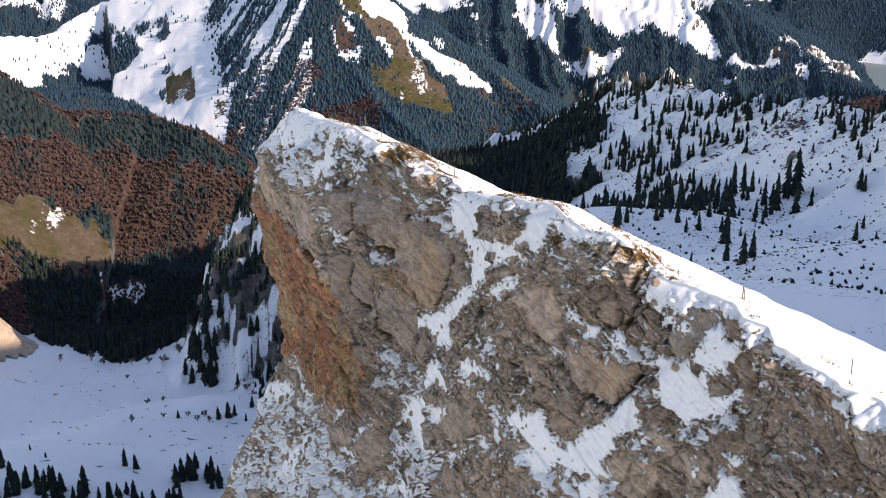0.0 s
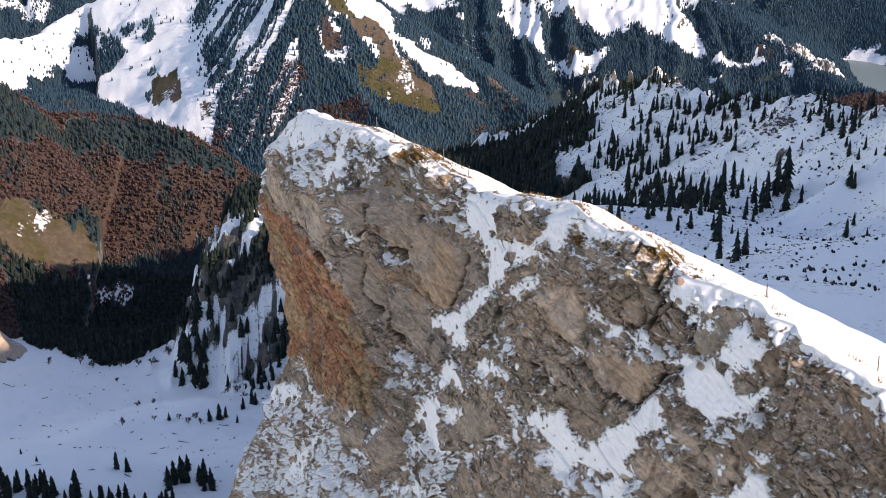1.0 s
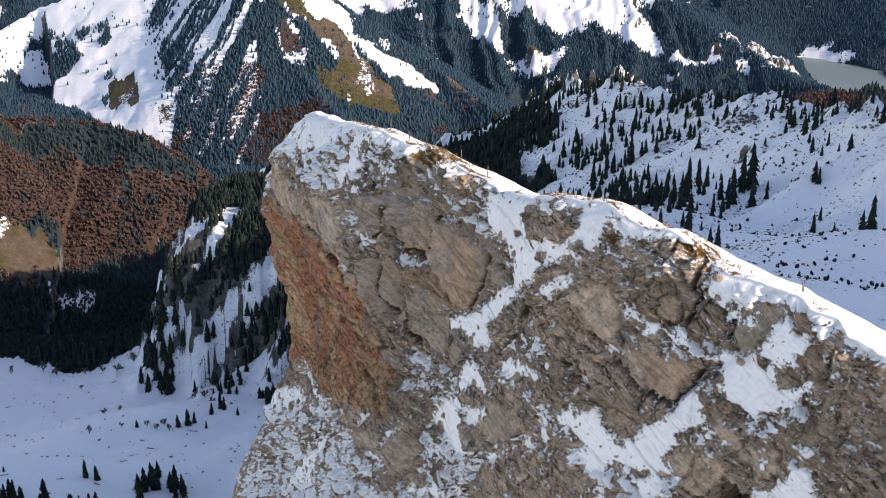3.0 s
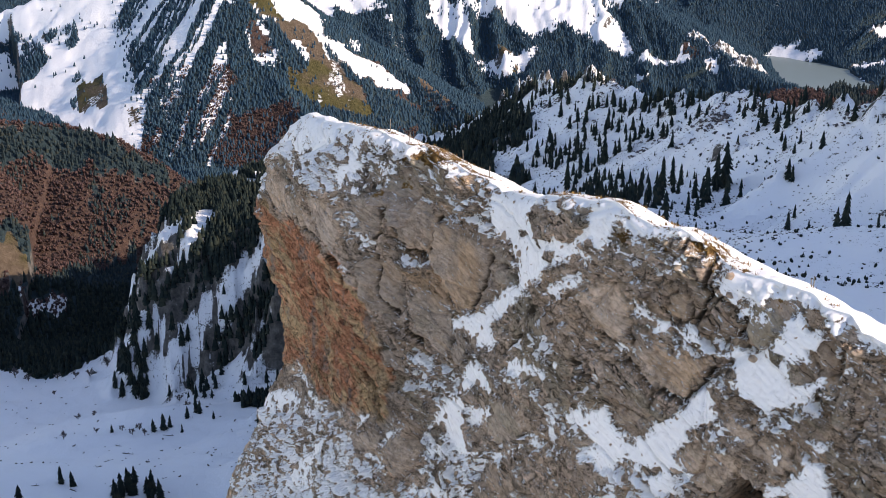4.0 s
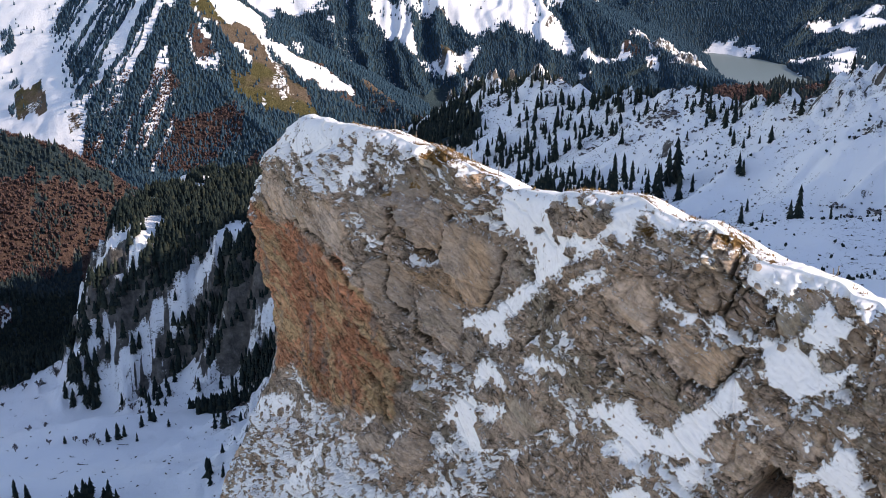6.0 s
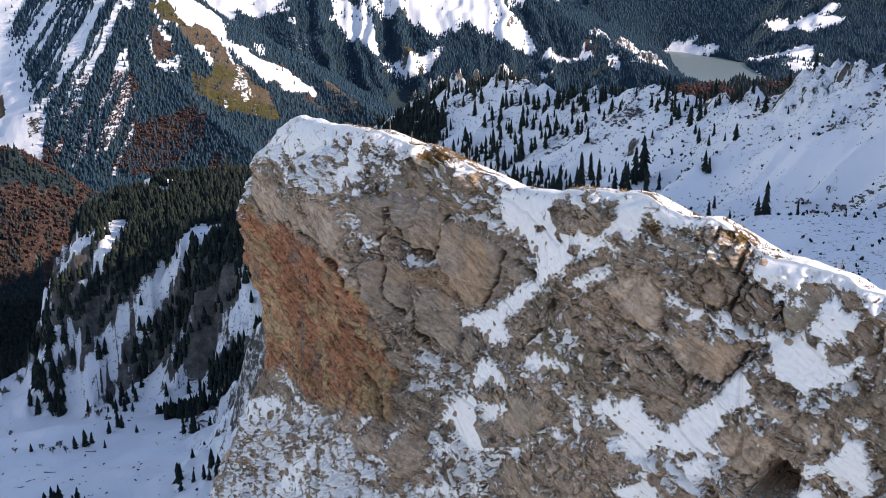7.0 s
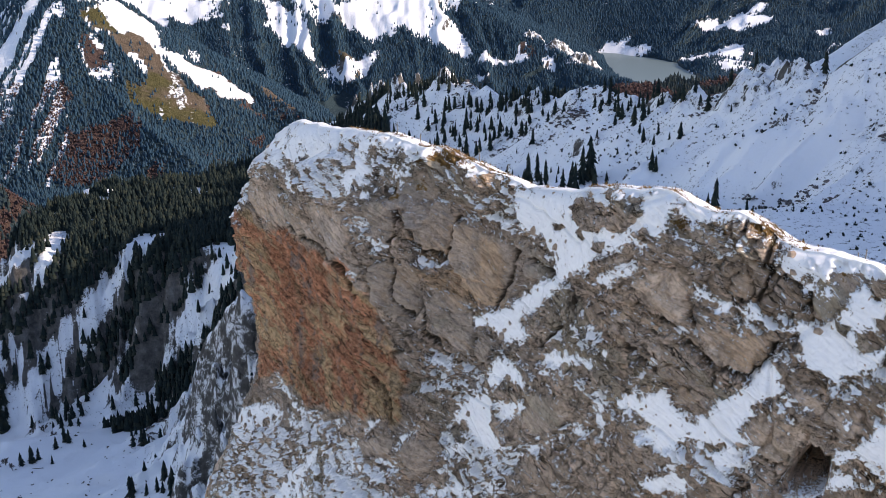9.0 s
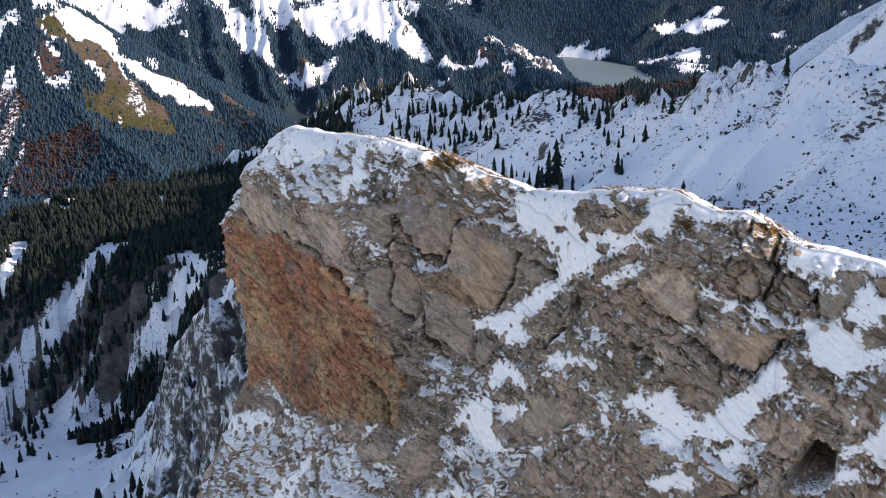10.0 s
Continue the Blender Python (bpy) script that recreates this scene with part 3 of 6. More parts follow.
def cover(x, y, z, owner):
    """How much spruce wood, bare red wood, grass and snow each place bears, 0 to 1."""
    far = np.hypot(x, y)
    size = 0.02 * far
    wob = 0.8 * size * fbm(x / (2.6 * size), y / (2.6 * size), 40, 6, 0.65) + 0.45 * size * fbm(x / (0.5 * size), y / (0.8 * size), 55, 3)
    wob = wob * np.where(far > 1900, 0.55, 1.0)
    wob = wob + np.where((owner == 7) | (owner == 1), 30 * fbm(x / 55, y / 55, 57, 4), 0)
    streak = fbm(x / 45, y / 160, 41, 4)
    mask = {k: smooth(-0.5, 0.5, most_inside(x, y, v, wob) / (0.5 * size)) for k, v in COVER.items()}
    spruce = mask["spruce"] * np.where((owner == 3) & (x < -480), 0.25 + 0.75 * smooth(-0.15, 0.25, fbm(x / 38, y / 60, 52, 4)), 1)
    wild = np.where((owner == 6) | (owner >= 10) & (owner <= 12) | (owner == 0) & (far > 1850), 0.75 + 0.5 * fbm(x / 170, y / 170, 42, 4), 0.0)
    wild = np.where(owner == 4, 0.8 + 0.4 * fbm(x / 90, y / 90, 42, 4), wild)
    wild = wild - np.where(owner == 6, smooth(-520, -410, z), 0) * (0.55 + 0.9 * fbm(x / 60, y / 150, 50, 4))
    spruce = np.maximum(spruce, np.clip(wild, 0, 1))
    red = mask["red"] * (0.7 + 0.5 * fbm(x / 70, y / 70, 43, 4))
    spruce = np.where(mask["red"] > 0.4, np.maximum(spruce * 0.25, 0.8 * smooth(0.25, 0.55, fbm(x / 60, y / 75, 44, 4))), spruce)
    meadow = mask["meadow"]
    chute = np.zeros(x.shape)
    steep = (owner == 2) | (owner == 3)
    # snow chutes between ribs of trees, their slant fitted to the camera's view
    across, down = 0.949 * x - 0.316 * y, -0.316 * x - 0.949 * y
    comb = fbm(across / 17 + 0.35 * fbm(x / 50, y / 50, 45, 3), down / 330, 46, 3)
    face = smooth(-570, -480, x + 0.25 * (y - 2900)) * smooth(-245, -290, x + 0.1 * (y - 2860))
    chute = np.where(steep, smooth(0.0, 0.16, comb + 0.11 - 0.0042 * np.maximum(-415 - z, 0)) * face, 0)
    chute = np.maximum(chute, np.where(steep, smooth(0.42, 0.55, comb) * face * (z > -520), 0))
    spruce = np.where(steep, np.maximum(spruce, 0.85 * face), spruce)
    east = steep & (x + 0.1 * (y - 2860) > -290) & (mask["snow"] < 0.4) & (meadow < 0.4)
    spruce = np.where(east, np.maximum(spruce, 0.55 + 0.5 * fbm(x / 60, y / 90, 53, 4)), spruce)
    spruce = spruce * (1 - 0.9 * chute) * (1 - 0.9 * meadow) * (1 - mask["snow"])
    spruce = np.where((owner == 7) & (y > 1300) & (x < 0.9 * (1530 - y) + 40), 0.95, spruce)
    wood = np.maximum(spruce, red)
    low_wood = (owner == 5) | (owner < 2) & (far > 1250) | (owner >= 2) & (owner <= 4) & (z < -445) & (x > -430) & (x < 420)
    spruce = np.where(low_wood & (mask["snow"] < 0.5) & (meadow < 0.5) & (red < 0.4), np.maximum(spruce, smooth(-0.2, 0.3, fbm(x / 110, y / 110, 51, 4))), spruce)
    red = np.where(low_wood & (spruce < 0.5) & (meadow < 0.5), np.maximum(red, 0.7), red)
    d, _, side, _ = to_line(x, y, SCARP)
    plateau = (owner == 1) & (y > 860) & (x < 75) & (x > -300) & (z > -352) & (d * side > 12)
    spruce = np.where((owner == 13) & (z > -425), np.maximum(spruce, 0.7), spruce)
    spruce = np.where(plateau, np.maximum(spruce, 0.55 + 0.5 * fbm(x / 24, y / 24, 56, 3)), spruce)
    # the cliff under the plateau: slanting gullies of snow between wooded ribs
    d, _, side, along = to_line(x, y, SCARP)
    cliff = (owner < 2) & (y > 800) & (y < 1300) & (x < 60) & (np.abs(d * side + 10) < 75)
    gully = fbm((along + 0.6 * z) / 17, z / 110, 59, 3)
    chute = np.where(cliff, smooth(0.18, 0.36, gully), chute)
    rib = np.where(cliff, smooth(-0.05, -0.3, gully + 0.003 * np.maximum(-400 - z, 0) + 0.3 * np.minimum(z + 430, 0) / -60), 0)
    rib = rib * smooth(72, 42, np.abs(d * side + 10) + 14 * fbm(x / 16, y / 16, 60, 3)) * smooth(-475, -440, z)
    spruce = np.where(cliff, np.maximum(spruce * (1 - chute), 0.9 * rib), spruce)
    wood = np.maximum(spruce, red)
    snow = np.where(wood > 0.5, 0.12, 0.9)
    snow = np.where(low_wood & (wood <= 0.5), 0.2, snow)
    snow = np.where((wood > 0.5) & (far > 2000), 0.16 + 0.25 * smooth(0.1, 0.7, streak), snow)
    snow = np.where(meadow > 0.5, 0.22 + 0.3 * smooth(0.3, 0.8, streak), snow)
    snow = np.where(cliff, np.where(y > 930, 0.66, 0.92) + 0.25 * fbm(x / 9, z / 14, 61, 4) - 0.3 * rib, snow)
    snow = np.maximum(snow, np.where(cliff, 1.45, 0.9) * chute)
    snow = np.maximum(snow, mask["snow"] * 0.85)
    return spruce, red, meadow, snow


# ---- ground sheet, finest in the stretch that is flown past ----
SECTOR = np.radians(np.concatenate([np.arange(-180, -34, 3.0), np.linspace(-34, 44, 640), np.arange(46, 181, 3.0)]))
RINGS = np.concatenate([[0.5, 20, 60], np.geomspace(120, 4950, 620)])
ring, bearing = np.meshgrid(RINGS, SECTOR, indexing="ij")
gx, gy = -20 + ring * np.sin(bearing), ring * np.cos(bearing)
gz, owner = land(gx, gy)
spruce, red, meadow, gsnow = cover(gx, gy, gz, owner)
# bare rock where it is steep
dz_r = np.gradient(gz, axis=0) / np.maximum(np.gradient(ring, axis=0), 0.1)
dz_b = np.gradient(gz, axis=1) / np.maximum(ring * np.gradient(bearing, axis=1), 0.1)
steepness = np.hypot(dz_r, dz_b)
scarp = (owner < 2) & (steepness > 0.75)
gsnow = gsnow - np.where(scarp, np.where(gy > 930, 0.35, 0.44), 0.62) * smooth(0.9, 2.0, steepness + 0.55 * fbm(gx / 25, gy / 25, 47, 4))
stone = (0.35 + 0.75 * smooth(-0.5, 0.5, fbm(gx / 60, gy / 40, 48, 4))) * ((owner >= 7) & (owner <= 9) | (owner == 1) & (gx > 60)) + 0.35 * (owner < 2) * smooth(-0.1, 0.6, fbm(gx / 70, gy / 50, 49, 4))
stone = np.maximum(stone, scarp * 0.9)
crest_d, _, _, _ = to_line(gx, gy, CRESTS["tree_ridge"][0])
stone = np.maximum(stone, (owner == 7) * np.exp(-crest_d / 45) * 1.1)
gsnow = np.where(owner == 13, 0.22 + 0.35 * fbm(gx / 18, gy / 18, 58, 4), gsnow)
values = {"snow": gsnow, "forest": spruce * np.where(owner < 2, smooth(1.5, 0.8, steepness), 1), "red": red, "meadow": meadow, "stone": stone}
part_of = owner[:-1, :-1]
LAND = (
    ("ground", (part_of < 2) | (part_of == 14), "snow-covered valley ground under the cliffs", "ground", "structure"),
    ("mountain", (part_of >= 2) & (part_of <= 4), "pyramid mountain with snow chutes, brown grass and spruce", "mountain", ""),
    ("hill", part_of == 5, "hill with dark spruce and bare red-brown wood", "hill", ""),
    ("mountain_range", part_of == 6, "far mountain side with snowfields and dark spruce", "mountain", ""),
    ("ridge", (part_of >= 7) & (part_of <= 9), "shaded snowy ridge with scattered rocks and spruces", "ridge", ""),
    ("lake_shore", (part_of >= 10) & (part_of <= 12), "far wooded hills with snowy meadows by a lake", "hill", ""),
    ("spur", part_of == 13, "sunlit rocky spur above the snow bowl", "rock", ""),
)
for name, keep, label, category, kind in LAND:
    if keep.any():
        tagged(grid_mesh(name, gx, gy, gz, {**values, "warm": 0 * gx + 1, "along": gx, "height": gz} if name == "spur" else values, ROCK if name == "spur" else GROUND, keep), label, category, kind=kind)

lake_me = bpy.data.meshes.new("lake")
bm = bmesh.new()
bmesh.ops.create_grid(bm, x_segments=2, y_segments=2, size=1)
bmesh.ops.transform(bm, matrix=Matrix.Translation((1560, 3470, LAKE_LEVEL)) @ Matrix.Diagonal((260, 460, 1, 1)), verts=bm.verts)
bm.to_mesh(lake_me)
bm.free()
lake_me.materials.append(WATER)
tagged(new("lake", lake_me), "still grey-green mountain lake", "lake", kind="structure")

# ---- the crag: a limestone wall under a snow-covered crest ----
PLAN = [(60, 10), (40, 42), (25, 66), (17, 75), (8.5, 83), (3, 95), (-3, 110), (-12, 118), (-18, 132), (-22.5, 148), (-24, 158), (-14, 168), (8, 172)]
# crest height along the run of the wall (metres along it, height)
CREST = [(0, -42), (38, -37), (60, -34.2), (63.8, -33.6), (67.6, -33), (70, -32), (72.4, -31.5), (75.4, -31.2), (77.6, -31), (80, -30.6), (82, -30.1), (82.6, -29.7),
         (83.8, -29), (85, -28.4), (85.8, -28), (89.4, -28.1), (90.8, -27.8), (91.8, -27.2), (92.8, -27), (94.2, -27.3), (96.2, -27.7), (98.2, -27.6), (100.8, -28.2),
         (102.6, -28.8), (105, -29.8), (107.8, -30.6), (110, -31), (113, -31.4), (116.6, -31), (118.8, -30.5), (122, -29.4), (124.6, -28.7), (129, -28.4), (135.2, -28.1),
         (145.4, -28.8), (151.4, -29.6), (153.5, -30.6), (156.2, -34.1), (158.6, -38), (164, -43.1), (168, -45.7), (172, -50), (185, -56), (208, -62)]
# how far the wall stands out from the plan line: a row for each height
STATION = [20, 48, 60, 72, 84, 98, 112, 124, 138, 152, 164, 176]
BULGE = {
    -28: [0.0, -0.3, -0.8, -1.5, -0.8, 0.3, -1.9, -0.5, -0.0, 0.5, 0.9, 0.7],
    -36: [0.0, -0.3, -0.2, 0.0, -0.7, 1.2, -2.1, -0.7, 2.3, 2.9, 3.8, 2.4],
    -44: [0.0, -0.2, 0.3, 1.3, 0.4, 0.8, -0.8, -0.7, 2.4, 1.7, 4.2, 3.6],
    -53: [0.0, -0.1, 0.0, 0.3, 1.1, 0.0, 0.4, -0.7, 1.0, -1.2, 2.2, 3.2],
    -62: [0.0, 0.0, -0.2, -0.3, 0.9, 0.4, 0.5, -1.1, -0.1, -2.4, -0.6, 1.6],
    -71: [0.3, 0.3, 0.2, 0.2, 0.6, 0.7, 0.7, -0.5, -0.6, -2.7, -2.0, 1.8],
    -82: [3.6, 3.6, 3.6, 3.6, 3.6, 3.7, 3.7, 3.3, 3.5, 0.6, 2.5, 6.7],
    -95: [8, 8, 8, 8, 8, 8, 8, 8, 8, 7, 9, 11],
    -140: [34] * 12,
}
# snow lying on ledges and in gullies (outlines in metres along the wall and height)
DRIFTS = []
DRIFTS.append([(114.4, -31.6), (110.6, -31), (104, -29.4), (103.4, -30), (103.8, -31), (102.6, -31.8), (100.4, -32.2), (99.2, -31.4), (97.4, -31.4), (96.2, -31.4), (95.4, -30.2), (94.6, -29.2), (94.8, -28.4), (96, -27.8), (98.4, -27.6), (95.8, -27), (94.4, -27.4), (91.8, -26.6), (91, -27), (91.8, -30), (92, -31.2), (93.4, -32), (94.4, -32.4), (95.4, -32.2), (96.2, -33.2), (97.6, -33.6), (98.6, -34.4), (100.4, -36.2), (102.4, -37.2), (104.4, -39), (104.8, -40), (107.2, -41.8), (108.6, -43.6), (111, -45), (112.6, -47.4), (114.2, -46.4), (112.8, -43.6), (110.8, -41.4), (108.2, -39.6), (106.6, -38.2), (106.4, -37), (108.8, -36.8), (109.6, -35.8), (112.4, -36.4), (113.6, -36.4), (114.2, -35.6)])  # saddle
DRIFTS.append([(99.2, -36.6), (98.2, -35.4), (96.4, -35), (94.6, -34.2), (94.4, -34.6), (95.2, -35.4), (96.2, -36.2), (97.2, -37.4), (98.8, -37.4)])  # shelf
DRIFTS.append([(89, -35.4), (88, -35), (87, -35.8), (85.4, -35.8), (84, -36.4), (82.8, -37), (83.8, -37.6), (85, -37), (86, -37), (87.6, -36.2), (88.8, -35.8)])  # bench
DRIFTS.append([(85.8, -36.6), (85, -38), (83.6, -38.6), (84, -39), (85.4, -38)])  # strip
DRIFTS.append([(86.8, -31.8), (85.8, -31.6), (86.2, -32), (86.8, -32.2)])  # dab
DRIFTS.append([(78, -34), (77.2, -33), (77.2, -33.8), (77.8, -34.4)])  # dab
DRIFTS.append([(90.6, -39.8), (89.8, -39.2), (88.6, -39.2), (89.2, -39.8), (90.2, -40)])  # pocket
DRIFTS.append([(82.4, -29.8), (81.4, -29.8), (79.6, -30.2), (77.2, -30.6), (75.2, -30.8), (72.2, -30.8), (72, -31.4), (73.2, -31.2), (74, -32), (74.6, -31.8), (75.4, -31.4), (76, -31), (77.2, -31), (77.6, -31.6), (78, -32.6), (78.2, -33.8), (79, -33.8), (79.2, -33.2), (78.6, -32), (78.4, -31.2), (79.2, -31.6), (79.6, -32.4), (80, -32.8), (81, -32.6), (81.6, -32.6), (81.8, -31.6), (81.8, -30.8)])  # rim
DRIFTS.append([(91, -26.8), (89.8, -27.8), (87.2, -28), (85, -28), (85, -28.4), (86.4, -28.8), (87, -29.2), (88, -29), (88.8, -29.6), (90, -29.6), (90.8, -29.4), (91.4, -28.8)])  # knob
DRIFTS.append([(75, -32.4), (75.4, -34.2), (76.2, -35.2), (77, -36.2), (78.2, -36.6), (78.8, -36.2), (79.2, -36), (80, -37), (80.8, -37.8), (79.4, -37.8), (79.2, -38.8), (79.4, -39.6), (78.4, -39.8), (77.8, -40.4), (76.8, -40.6), (76.2, -41.2), (74.8, -41), (74, -40.4), (73.2, -39.6), (72.4, -39.2), (71.6, -38.2), (71, -38.2), (71.2, -35.8), (72, -36), (72.2, -37), (73.6, -37.8), (74.2, -37.6), (74.6, -36.6), (72.8, -36.2), (71.4, -35.4), (71.6, -34), (72.8, -33.4), (74.2, -32.4)])  # bay
DRIFTS.append([(81, -41), (80, -42.6), (79.8, -43), (79, -43.2), (77.2, -43.8), (77.4, -44.2), (78.8, -44), (80.4, -43.8), (81.4, -44.4), (82.4, -45.2), (81.8, -46), (82.6, -46.6), (83, -47.8), (82, -48.4), (81.4, -48.8), (83, -49.2), (85.4, -50), (87.6, -50.2), (89.4, -51.4), (90.6, -52), (91.8, -51.8), (93.6, -51.4), (92.6, -50.6), (91.2, -50.4), (93.4, -49.4), (95.2, -49.8), (96.8, -49.4), (96, -47.8), (94.8, -47), (93.8, -46.2), (93.2, -47), (92.2, -46), (90.4, -45.4), (90, -46.6), (89, -47.4), (87.8, -47.4), (87.2, -46.8), (86, -46.2), (85.4, -45), (84.4, -44.2), (83, -43), (82.2, -41.8)])  # band
DRIFTS.append([(91.6, -55), (89.4, -53.2), (88, -53.6), (87.4, -54.2), (87.8, -55.6), (90.8, -56.8), (93.6, -57), (92.6, -55.8)])  # apron
DRIFTS.append([(75.2, -48), (74, -46.6), (72.8, -45.8), (72, -44.2), (71, -43.2), (70, -43.8), (69.4, -49.4), (70.6, -49.4), (72.2, -47.8), (73.6, -47.8), (74.4, -49)])  # corner
DRIFTS.append([(75.4, -50.2), (73.8, -49.2), (73, -50.2), (71.6, -50.2), (75.6, -51.6)])  # corner
DRIFTS.append([(86, -50.2), (84.2, -49.6), (82.8, -49.8), (82.2, -50.8), (83.8, -52), (85.4, -51.4)])  # apron
DRIFTS.append([(71.4, -42.2), (70.4, -41.6), (70.2, -42.2), (70.8, -42.6)])  # dab
DRIFTS.append([(75.2, -42.8), (73.8, -42), (74.2, -42.8)])  # dab
DRIFTS.append([(74.8, -45), (74, -44.2), (74, -45)])  # dab
DRIFTS.append([(107.8, -49), (106.4, -47.2), (102.2, -45.8), (100.4, -45.8), (99.2, -45.6), (99.6, -47), (101.4, -47), (103.2, -47.8), (105.8, -48.8), (107.2, -49.2)])  # loaf
DRIFTS.append([(107.8, -50.2), (106.4, -49), (105.4, -49.2), (106, -50)])  # dab
DRIFTS.append([(116.4, -52.8), (114.6, -50.4), (113.2, -50.6), (111, -50.4), (110.2, -51.8), (109.6, -53.2), (111.2, -53.2), (113.2, -53.2), (115.4, -55.2), (116.6, -54.2)])  # wedge
DRIFTS.append([(114.2, -56), (112, -54.8), (110, -54), (109.6, -54.8), (111, -56.8), (113.2, -58.2), (114.2, -57.8)])  # wedge
DRIFTS.append([(118.4, -57), (116.4, -55.6), (114.8, -56.4), (115.2, -58.6), (114.2, -60.4), (112, -60), (109.4, -60.2), (110.4, -61.4), (113, -61.6), (117, -63.4), (118.4, -62.2), (120.4, -61.2), (122.6, -62.4), (121.4, -60.4), (120.8, -59)])  # column
DRIFTS.append([(122.6, -65.4), (120.8, -64), (118.8, -64.2), (118.4, -65.2), (120.4, -66), (121.6, -65.6)])  # wedge
DRIFTS.append([(108.4, -59.4), (106.6, -57.6), (105.4, -56.8), (103.2, -55.2), (102, -54), (101, -53), (100.6, -54.2), (102, -55.4), (104, -56.2), (106.2, -58.2)])  # thread
DRIFTS.append([(124.2, -68.8), (122.8, -67.6), (122.4, -68.6), (123.6, -69.4)])  # dab
DRIFTS.append([(99.6, -51.2), (98.8, -49.6), (98, -50.8), (97.8, -52), (98.4, -53.6), (99.4, -53)])  # thread
DRIFTS.append([(119.2, -47.6), (116.2, -45.6), (112.8, -44.4), (112.2, -45.4), (110.2, -46.6), (110.6, -48), (112.6, -48.4), (114.8, -48.8), (116.8, -47.8), (118.6, -48.8)])  # fan
DRIFTS.append([(125.6, -70.8), (124, -71), (121, -69.2), (117.2, -69.8), (125.8, -72.8)])  # fan
DRIFTS.append([(116.2, -67.4), (114, -65.8), (114.4, -68.4), (116, -69.2)])  # fan
DRIFTS.append([(93.2, -44), (91.8, -43), (91.8, -44), (93.6, -45.4)])  # dab
DRIFTS.append([(101.4, -42.8), (98.6, -41.2), (99.6, -42.6)])  # dab
DRIFTS.append([(98.6, -44.2), (97.2, -43.8), (98, -45)])  # dab
DRIFTS.append([(173.2, -82.8), (171.8, -78.6), (166.8, -75.2), (161.2, -75.2), (155.6, -75), (156.4, -76.6), (161.4, -77), (165, -78.8), (168, -80.4)])  # apron
DRIFTS.append([(146, -73.2), (151.4, -76.2), (153.6, -78.8), (156.2, -81.6), (157.2, -83.4), (157.4, -87), (145.6, -81.4), (150.4, -81.4), (151.6, -79.6), (147, -75.6)])  # chute
DRIFTS.append([(159.8, -72.2), (164.2, -71.4), (166.6, -70.8), (166, -72.8), (163.4, -73.6), (159, -74), (153, -74), (148.2, -73), (150.4, -72.4), (155.6, -72.6)])  # chute
DRIFTS.append([(147.2, -70.6), (142.8, -67.8), (141, -68), (144.6, -71.2)])  # dab
DRIFTS.append([(142.4, -71.2), (137.6, -68.4), (137.2, -70), (140.4, -71.8)])  # dab
DRIFTS.append([(139.6, -73), (136.4, -71.2), (135.8, -72.8), (138.6, -74.4)])  # dab
DRIFTS.append([(132.8, -70), (130.8, -68.4), (129.8, -70), (131.8, -70.8)])  # dab
DRIFTS.append([(129.2, -64.8), (126.2, -63.6), (127.6, -65), (129.8, -66.4)])  # strip
DRIFTS.append([(134.8, -65.4), (132.8, -64), (134.4, -66), (136.2, -67.6)])  # strip
DRIFTS.append([(153.4, -30.4), (148.8, -29.2), (143.2, -28.6), (135.8, -28), (131.8, -28.4), (126.8, -28.4), (125.8, -29), (128.4, -29), (130, -29.6), (132.2, -29.8), (133.2, -31.4), (132.2, -32.2), (133, -33.2), (134.2, -33.2), (134.6, -34.8), (136, -35.2), (137, -34.4), (136.2, -32.8), (135.4, -32), (136, -30.8), (135.2, -29), (137.8, -29), (138.6, -30), (140, -31.2), (141.6, -32.6), (143.2, -33.2), (145.4, -33.2), (146.6, -33.8), (148.8, -34), (150.2, -32.8), (155, -34.2), (156.8, -35.6), (157.6, -36.6), (156, -33.8), (154.2, -32)])  # top
DRIFTS.append([(129.8, -31.2), (127.2, -30.8), (128, -32.8), (129, -32.4)])  # lobe
DRIFTS.append([(134, -34.8), (132.2, -34.4), (132.6, -35.4), (133.6, -35.8)])  # lobe
DRIFTS.append([(142.4, -37.6), (140, -36.4), (139.4, -37.2), (141.6, -38)])  # dab
DRIFTS.append([(149.6, -35.6), (147, -34.8), (145.4, -35.8), (143.8, -36.4), (147.4, -37.2)])  # lobe
DRIFTS.append([(134.4, -38.4), (132.6, -37.4), (132, -38.8), (133.4, -38.8)])  # dab
DRIFTS.append([(135.4, -44.8), (134, -44.6), (134.2, -46), (135.4, -46.4)])  # dab
DRIFTS.append([(133.8, -40.2), (131.6, -40), (130.2, -40.8), (132, -41.2)])  # dab
# rocks that stand out of the drifts
ISLANDS = []
ISLANDS.append([(103.4, -30), (99.6, -29.6), (98.8, -30.4), (99.4, -32.2), (101, -32.4), (102.6, -31.8)])
ISLANDS.append([(98.2, -29.4), (96.4, -28.2), (95.2, -29), (94.8, -29.4), (96, -30.6), (96.6, -31.6), (97.8, -31.4), (98.8, -31.2), (97.4, -30.4)])
ISLANDS.append([(100, -33.2), (98.2, -33), (98.6, -34), (100, -33.8)])
ISLANDS.append([(103.6, -33.4), (102, -32.6), (102.4, -33.8)])
ISLANDS.append([(99.4, -28), (98, -27.6), (98.4, -28.6)])
ISLANDS.append([(76.2, -36), (75, -36.2), (75.2, -37.2), (76, -36.8)])
ISLANDS.append([(74.6, -36.6), (73.4, -36.8), (72.6, -37.4), (74, -38)])
ISLANDS.append([(73.6, -35), (72.4, -35.4), (72.8, -35.8)])
